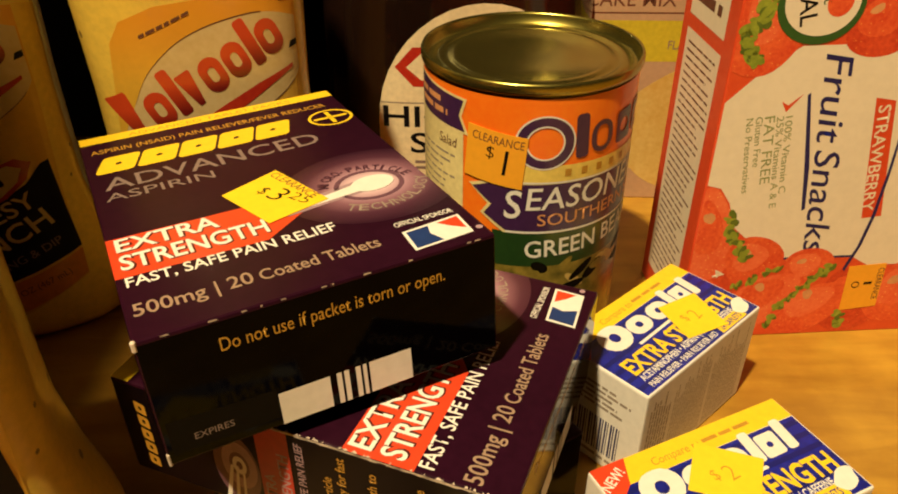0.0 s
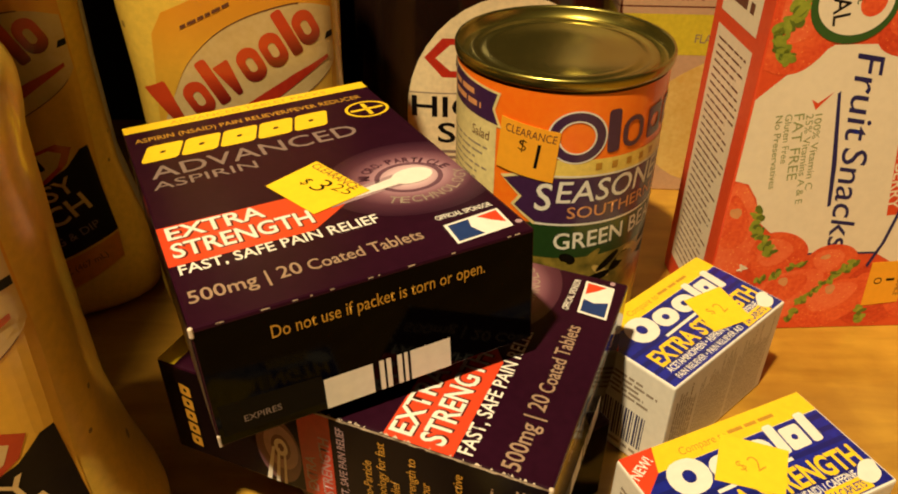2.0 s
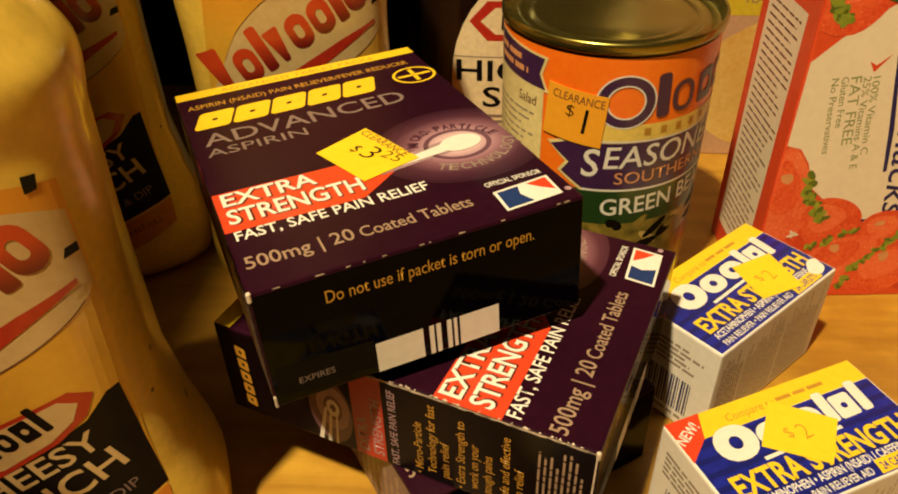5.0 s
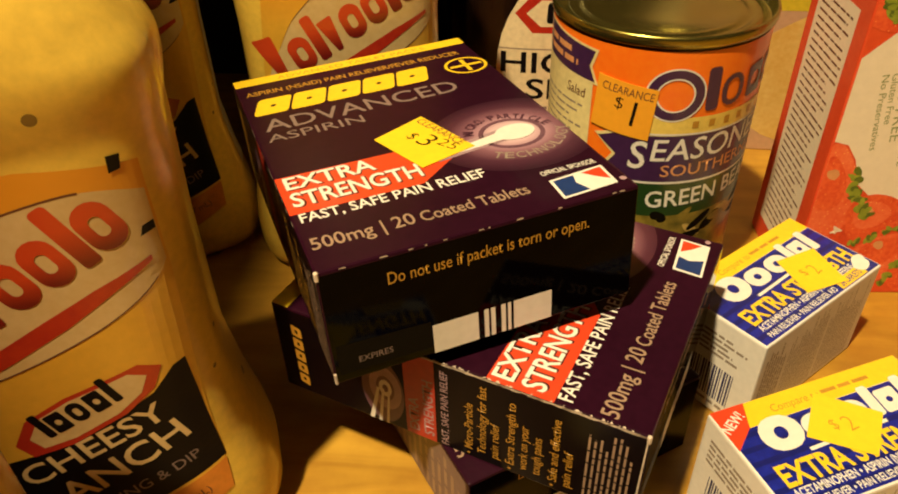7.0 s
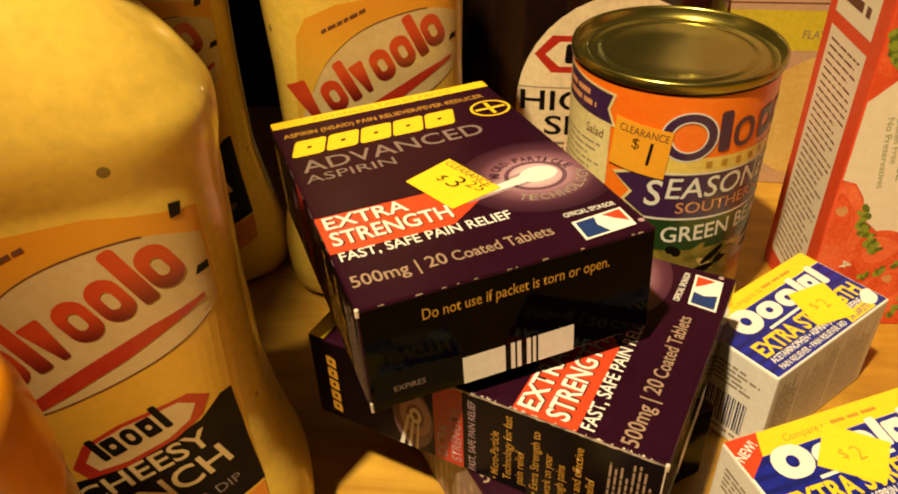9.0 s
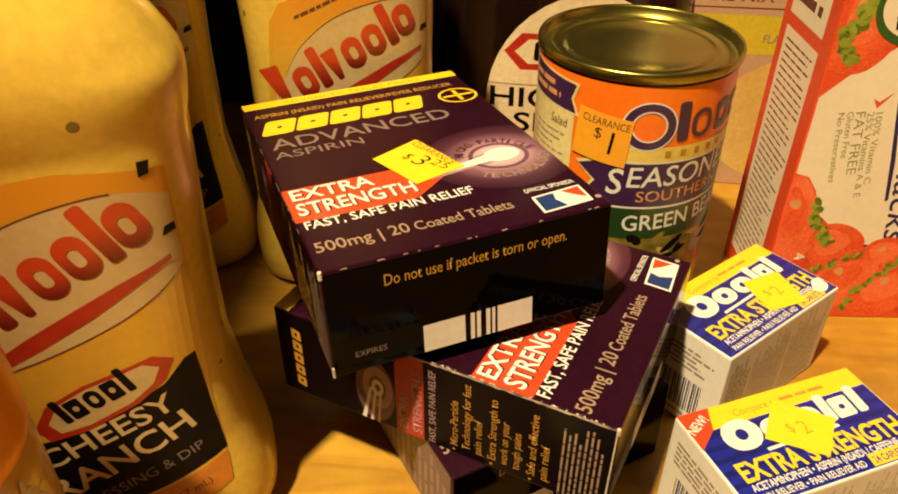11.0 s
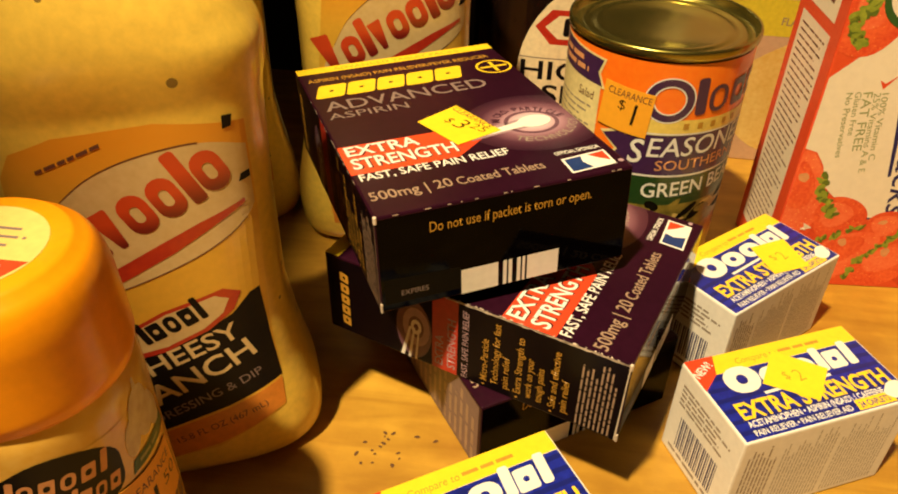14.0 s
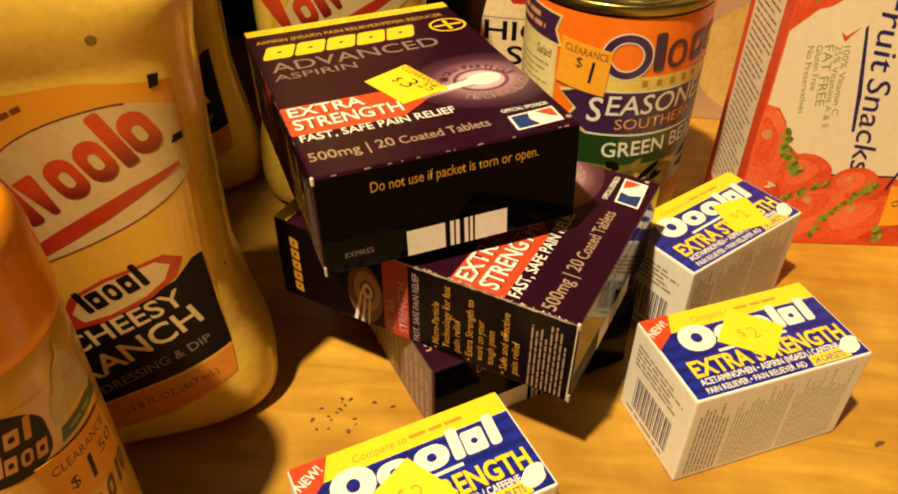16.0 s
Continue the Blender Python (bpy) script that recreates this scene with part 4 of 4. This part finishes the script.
# ---- barbecue sauce bottle ----
def sauce_bottle(m):
    bot = thing("sauce_bottle", m, "dark brown barbecue sauce bottle with a cream arched label", "bottle")
    prof = smooth_rows([(0, 55, 28, 2.6), (2, 59, 32, 2.7), (8, 62, 34, 2.7), (40, 62, 34, 2.7), (100, 62, 34, 2.6), (120, 60, 33.5, 2.5), (136, 53, 31, 2.4), (150, 38, 26, 2.2), (162, 24, 21, 2), (170, 16, 16, 2), (190, 14, 14, 2)])
    part("bottle", loft(prof, 96), SAUCE, bot, "glossy dark brown plastic", True)
    part("cap", loft(smooth_rows([(191, 17, 17, 2), (193, 18, 18, 2), (213, 17.5, 17.5, 2), (216, 15, 15, 2)], 1.0), 48), SAUCE, bot, "dark ribbed plastic cap", True)
    fn0 = front_of(prof)
    fn = fn0
    L = lambda name, b, mat, level: lay(name, b, mat, bot, fn, level, 0.004)
    arch = [(9 + 47 * math.cos(radians(a)), 55 + 54 * math.sin(radians(a))) for a in range(0, 181, 9)]
    L("label", flat(arch + [(-38, 12), (56, 12)]), LABELCREAM, 1)
    L("rule", bars([(-37, 64.6, 55, 65.2)]), GREYTEXT, 2)
    L("brand_badge", flat([(-30, 81.5), (-22, 90.5), (40, 90.5), (48, 81.5), (40, 72.6), (-22, 72.6)]), VRED, 2)
    L("brand_badge", flat([(-25, 81.5), (-18.5, 87.6), (36.5, 87.6), (43, 81.5), (36.5, 75.6), (-18.5, 75.6)]), LABELCREAM, 3)
    L("brand_mark", brand_shapes(-16, 77.2, 48, 7, "lbobl", 0, 0.05, 0.2), BLACK, 4)
    L("lettering", lettering("HICKORY", -36, 53.4, 84, 10.0, 0, 0, 0.014), BLACK, 2)
    L("lettering", lettering("SMOKE", -24, 40.4, 64, 10.0, 0, 0, 0.014), BLACK, 2)
    L("small_print", print_lines(-22, 31, 40, 37, 2, 6, "u", 0.5), GREYINK, 2)
    return bot


sauce_bottle(pose(0.0110, 0.3450, 0, 0, 0, 3))


# ---- fruit snack carton, standing on its side ----
def snack_carton(m):
    w, d, h = 0.205, 0.048, 0.152
    box = thing("snack_carton", m, "red and white strawberry fruit snack carton standing upright", "food box")
    part("carton", block(w, d, h, 0.0007), BOXRED, box, "printed red cardboard")
    front0, left = face_map(w, d, h, "front"), face_map(w, d, h, "left")
    front = lambda u, v, l: front0(u - w / 2, v - h / 2, l)
    L = lambda name, b, mat, lv: lay(name, b, mat, box, front, lv)
    L("white_field", flat([(0.8, 101), (9, 109.3), (15, 114.4), (22.6, 119.8), (40, 120), (110, 119), (130, 100), (130, 40), (110, 33), (70, 33), (63.5, 36.8), (34.5, 37.6), (30, 43), (19, 47.5), (14, 52), (10.2, 62.5), (6, 68.5), (0.8, 70)]), BOXWHITE, 1)

    def berry(k, x, y, rx, ry, turn, mat):
        # a strawberry: broad at its shoulders, drawn in towards the tip, cut off by the carton's edges
        pts = []
        for i in range(36):
            a = 2 * math.pi * i / 36
            px, py = rx * math.cos(a) * (1.0 - 0.26 * math.sin(a)) * (1 + 0.02 * math.sin(5 * a + k)), ry * math.sin(a)
            c, sn = math.cos(radians(turn)), math.sin(radians(turn))
            pts.append((max(0.6, x + px * c - py * sn), min(150.0, max(0.6, y + px * sn + py * c))))
        L("strawberry_picture", flat(pts), mat, 2 + 0.16 * k)
        inside = [(max(0.6, x + (px - x) * 0.62 - 0.14 * rx), max(0.6, y + (py - y) * 0.58 + 0.16 * ry)) for px, py in pts]
        L("strawberry_picture", flat(inside), BERRYLIGHT if mat is BERRY else BERRY, 2 + 0.16 * k + 0.05)
        gleam = oval(max(4.0, x - 0.30 * rx), y + 0.36 * ry, 0.20 * rx, 0.13 * ry, turn + 25, 14, 0.12, k)
        L("strawberry_gleam", flat(gleam), PEACH, 2 + 0.16 * k + 0.10)

    for k, (x, y, rx, ry, turn, mt) in enumerate(((11, 128, 13, 19, -32, BERRY), (47, 127, 11, 11.5, 0, BERRYDARK), (66, 126, 12, 10, 20, BERRY), (8, 18, 13, 17, 0, BERRYDARK), (68, 17, 14, 16, 30, BERRYDARK), (88, 20, 15, 15, 10, BERRY), (112, 22, 16, 14, 0, BERRYDARK),
                                                  (5, 49, 9.6, 20.5, 8, BERRYLIGHT), (24, 36.5, 11, 11, 160, BERRY), (46.5, 32.5, 9.4, 9.2, 180, BERRY), (22, 10, 11, 10, 0, BERRY), (33, 19, 10.5, 15, -50, BERRYLIGHT), (53, 14, 10.5, 17, -58, BERRY))):
        berry(k, x, y, rx, ry, turn, mt)
    # sprigs of small leaves between the berries
    leaves = random.Random(12)
    for chain, wide in ((((11, 58.5), (14, 49), (17, 43), (20.7, 38)), 2.5), (((18.5, 25), (26.7, 28), (36, 34)), 2.0), (((36.5, 4), (39.6, 14), (45.4, 22), (52.3, 28.6), (56, 33)), 2.1), (((65, 10), (67, 2.5)), 2.3), (((1.5, 124), (6, 118), (9, 115.5)), 2.8), (((3, 126), (8, 131), (13, 137)), 3.4)):
        for (xa, ya), (xb, yb) in zip(chain, chain[1:]):
            for j in range(9):
                f = (j + leaves.random()) / 9
                x, y = xa + (xb - xa) * f + leaves.uniform(-0.7, 0.7) * wide, ya + (yb - ya) * f + leaves.uniform(-0.5, 0.5) * wide
                L("berry_leaf", flat(oval(max(3.5, x), max(3.5, y), wide * leaves.uniform(0.6, 1.05), wide * leaves.uniform(0.35, 0.62), leaves.uniform(0, 180), 12, 0.08, j)), (LEAFGREEN, MIDGREEN, LEAFGREEN)[j % 3], 4.8 + 0.14 * j)
    L("fruit_badge", flat(oval(25.2, 133, 14.2, 12.8, -12, 36)), DKGREEN, 6.4)
    L("fruit_badge", flat(oval(25.4, 133.6, 12.2, 10.6, -12, 36)), BOXWHITE, 7.2)
    L("badge_berry", flat(oval(31, 133.5, 4.2, 4.6, 0, 20)), BERRY, 8)
    L("lettering", lettering("REAL", 16.2, 142.5, 17, 5.5, -78, 0, 0.01), BLACK, 8)
    L("lettering", lettering("Fruit", 23.4, 143.5, 11, 3.6, -78), DKGREEN, 8)
    dn = -81.5
    L("lettering", lettering("Fruit", 31.2, 117.0, 33, 9.2, dn, 0.25, 0.004), NAVY, 3)
    L("lettering", lettering("Snacks", 36.5, 82.5, 44, 9.2, dn, 0.25, 0.004), NAVY, 3)
    L("underline", flat([(28.4, 103), (29.3, 104), (36, 76), (38.8, 59), (37.6, 58.4), (34.4, 75)]), NAVY, 3)
    for txt, x, y, wd, ht, mt in (("100% Vitamin C", 22.8, 95.5, 30, 2.5, GREENINK), ("25% Vitamins A & E", 19.8, 95.5, 36, 2.5, GREENINK), ("FAT FREE", 15.6, 95.5, 26, 3.6, GREENINK), ("Gluten Free", 12.6, 95.5, 19, 2.4, GREENINK), ("No Preservatives", 9.4, 95.0, 29, 2.4, GREENINK)):
        L("lettering", lettering(txt, x, y, wd, ht, dn), mt, 3)
    L("tick", flat([(20.2, 101), (22.4, 97.2), (27, 103.5), (22.6, 99.6)]), RED, 3)
    L("red_flag", flat([(52.4, 101.5), (59.6, 100.3), (68.6, 55), (61.4, 54.2)]), RED, 3)
    L("lettering", lettering("STRAWBERRY", 54.3, 98.5, 42, 4.2, dn, 0, 0.012), BOXWHITE, 4)
    L("dark_curve", flat([(61.6, 30.5), (64.8, 42), (66.3, 55), (66.4, 73), (65.6, 92), (64.8, 92), (65.3, 73), (65.0, 55), (63.5, 42), (60.6, 31.5)]), NAVY, 6.2)
    L("dark_rule", bars([(34.6, 37.0, 63.6, 37.9)]), NAVY, 3)
    L("lettering", lettering("4", 9.2, 33.0, 3.8, 4.4, -75, 0, 0.01), BOXWHITE, 6)
    price_sticker(box, front, [(64.8, 11.5), (63.1, 32.7), (77.6, 33.7), (79.2, 13.2)], [("CLEARANCE", 75.2, 31.5, 15, 2.4, -86), ("1", 71.0, 25.0, 1.2, 3.4, -86), ("0", 66.2, 25.4, 3.2, 3.2, -86)], ORANGESTICKER, 8)
    # side with its small print
    L2 = lambda name, b, mat, lv: lay(name, b, mat, box, left, lv)
    L2("side_field", bars([(-17.5, -66, 15.5, 38)]), BOXWHITE, 1)
    L2("side_field", bars([(-17.5, 43, 15.5, 72)]), BOXWHITE, 1)
    L2("small_print", print_lines(-14.5, -63, 14, 35, 34, 6, "u", 0.27), BROWNINK, 2)
    L2("small_print", print_lines(-14, 47, 12, 69, 3, 2, "u", 0.5), BROWNINK, 2)
    return box


fs = Matrix.Translation((0.0965, 0.2235, 0.0)) @ Matrix.Rotation(radians(3.5), 4, "Z") @ Matrix.Translation((0.1025, 0.024, 0.0))
snack_carton(fs)


# ---- cake mix carton at the back ----
def cake_carton(m):
    w, d, h = 0.150, 0.045, 0.195
    box = thing("cake_mix_carton", m, "beige cake mix carton with a yellow band, standing behind the can", "food box")
    part("carton", block(w, d, h, 0.0008), PINKCARD, box)
    front0 = face_map(w, d, h, "front")
    front = lambda u, v, l: front0(u - w / 2, v - h / 2, l)
    L = lambda name, b, mat, lv: lay(name, b, mat, box, front, lv)
    L("white_edge", bars([(0.4, 96, 14, 194)]), BOXWHITE, 1)
    L("brand_mark", bars([(2.5, 104, 10, 118)]), DEEPRED, 2)
    L("yellow_band", bars([(0.4, 74, 149.6, 93.5)]), LIME, 1)
    L("lettering", lettering("FLAVORED", 62, 80, 24, 4.2), GREYINK, 2)
    L("lettering", lettering("Moist", 24, 112, 54, 16, 0, 0.25, 0.006), BROWNINK, 1)
    L("lettering", lettering("CAKE MIX", 22, 100, 41, 6.6, 0, 0, 0.003), BROWNINK, 1)
    L("rule", bars([(18, 96.6, 120, 97.3)]), BROWNINK, 1)
    L("cake_picture", flat(oval(92, 42, 50, 36, 8, 36, 0.04, 2)), CAKEYELLOW, 1)
    return box


cake_carton(pose(0.1230, 0.3600, 0, 0, 0, -2))


# ---- popcorn seasoning shaker ----
def shaker(m):
    sh = thing("seasoning_shaker", m, "clear seasoning shaker with an orange cap and price sticker", "shaker")
    R = 26.3
    part("jar", loft(smooth_rows([(0, 24.6, 24.6, 2), (1.5, 25.6, 25.6, 2), (5, R, R, 2), (97, R, R, 2), (100, 25.6, 25.6, 2), (102, 24.6, 24.6, 2), (104, 24.6, 24.6, 2)], 1.5), 96), SHAKER, sh, "clear plastic jar of golden seasoning", True)
    part("cap", loft(smooth_rows([(101, 25.6, 25.6, 2), (102.5, 26.6, 26.6, 2), (104, 26.8, 26.8, 2), (122, 26.2, 26.2, 2), (127, 25.0, 25.0, 2), (130.4, 22.6, 22.6, 2), (131.8, 19.5, 19.5, 2), (132, 18, 18, 2)], 0.7), 96), CAPORANGE, sh, "glossy orange plastic cap", True)
    topf = lambda u, v, l: Vector((u, v, 0.132 + l))
    lay("cap_label", flat(oval(0, 0, 15.6, 15.6, 0, 40)), CAPLABEL, sh, topf, 2)
    lay("cap_band", flat([(-11, -10.8), (11, -10.8), (15.0, -3.2), (-15.0, -3.2)]), RED, sh, topf, 3)
    lay("cap_print", print_lines(-10, -9.8, 10, -4.2, 2, 2, "u", 0.5), WHITE, sh, topf, 4)
    lay("cap_print", print_lines(-10, 0, 10, 9, 3, 5, "u", 0.3), GREYINK, sh, topf, 4)
    fn0 = round_of(R * MM, -52.0)
    fn = lambda x, z, l: fn0(x, (z + 0.008) * 0.95, l)
    L = lambda name, b, mat, lv: lay(name, b, mat, sh, fn, lv, 0.003)
    L("label_field", bars([(-36, 2, 40, 88)]), SHAKER, 1)
    L("brand_field", flat(oval(0.5, 78.5, 15.5, 10.5, -8, 34, 0.06, 5)), BLACK, 2)
    L("brand_mark", brand_shapes(-12, 79.0, 23, 5.0, "lobobl", -2, 0.2, 0.25, 0.45), PEACH, 3)
    L("brand_mark", brand_shapes(-11, 71.5, 24, 5.0, "boolbob", -2, 0.2, 0.25, 0.45), PEACH, 3)
    L("garlic_picture", flat(oval(24.5, 84, 4.6, 8.5, 8, 24, 0.06, 1)), GARLIC, 3)
    L("garlic_picture", flat(oval(19.6, 80.5, 3.0, 6.0, -14, 24, 0.05, 2)), GARLIC, 3.5)
    L("garlic_picture", flat(oval(29.5, 80, 3.2, 7.0, 16, 24, 0.05, 3)), GARLIC, 3.8)
    L("garlic_stem", flat([(23.6, 91.5), (25.4, 91.5), (25.0, 95), (24.2, 95)]), GARLIC, 3.2)
    L("green_flag", flat([(16, 69.6), (34, 70.2), (34, 74.5), (17.2, 73.6)]), DKGREEN, 4)
    L("small_print", print_lines(19, 70.8, 32, 73.0, 1, 3, "u", 0.5), GREENINK, 5)
    price_sticker(sh, fn, [(7.4, 68.6), (31.4, 67.2), (33.4, 47.2), (9.4, 47.8)], [("CLEARANCE", 10.2, 62.4, 19.5, 2.9, -3), ("$", 13.0, 54.2, 2.6, 4.2, -3), ("1", 19.2, 51.2, 1.5, 9.0, -3), ("50", 24.2, 55.0, 6.8, 4.2, -3)], ORANGESTICKER, 7, 0.003)
    L("script_mark", brand_shapes(12, 36, 24, 8, "loolo", 8, 0.3, 0.4), BROWNINK, 3)
    return sh


shaker(pose(-0.1224, 0.0390, 0.0) @ Matrix.Diagonal((0.92, 0.92, 0.995, 1)))
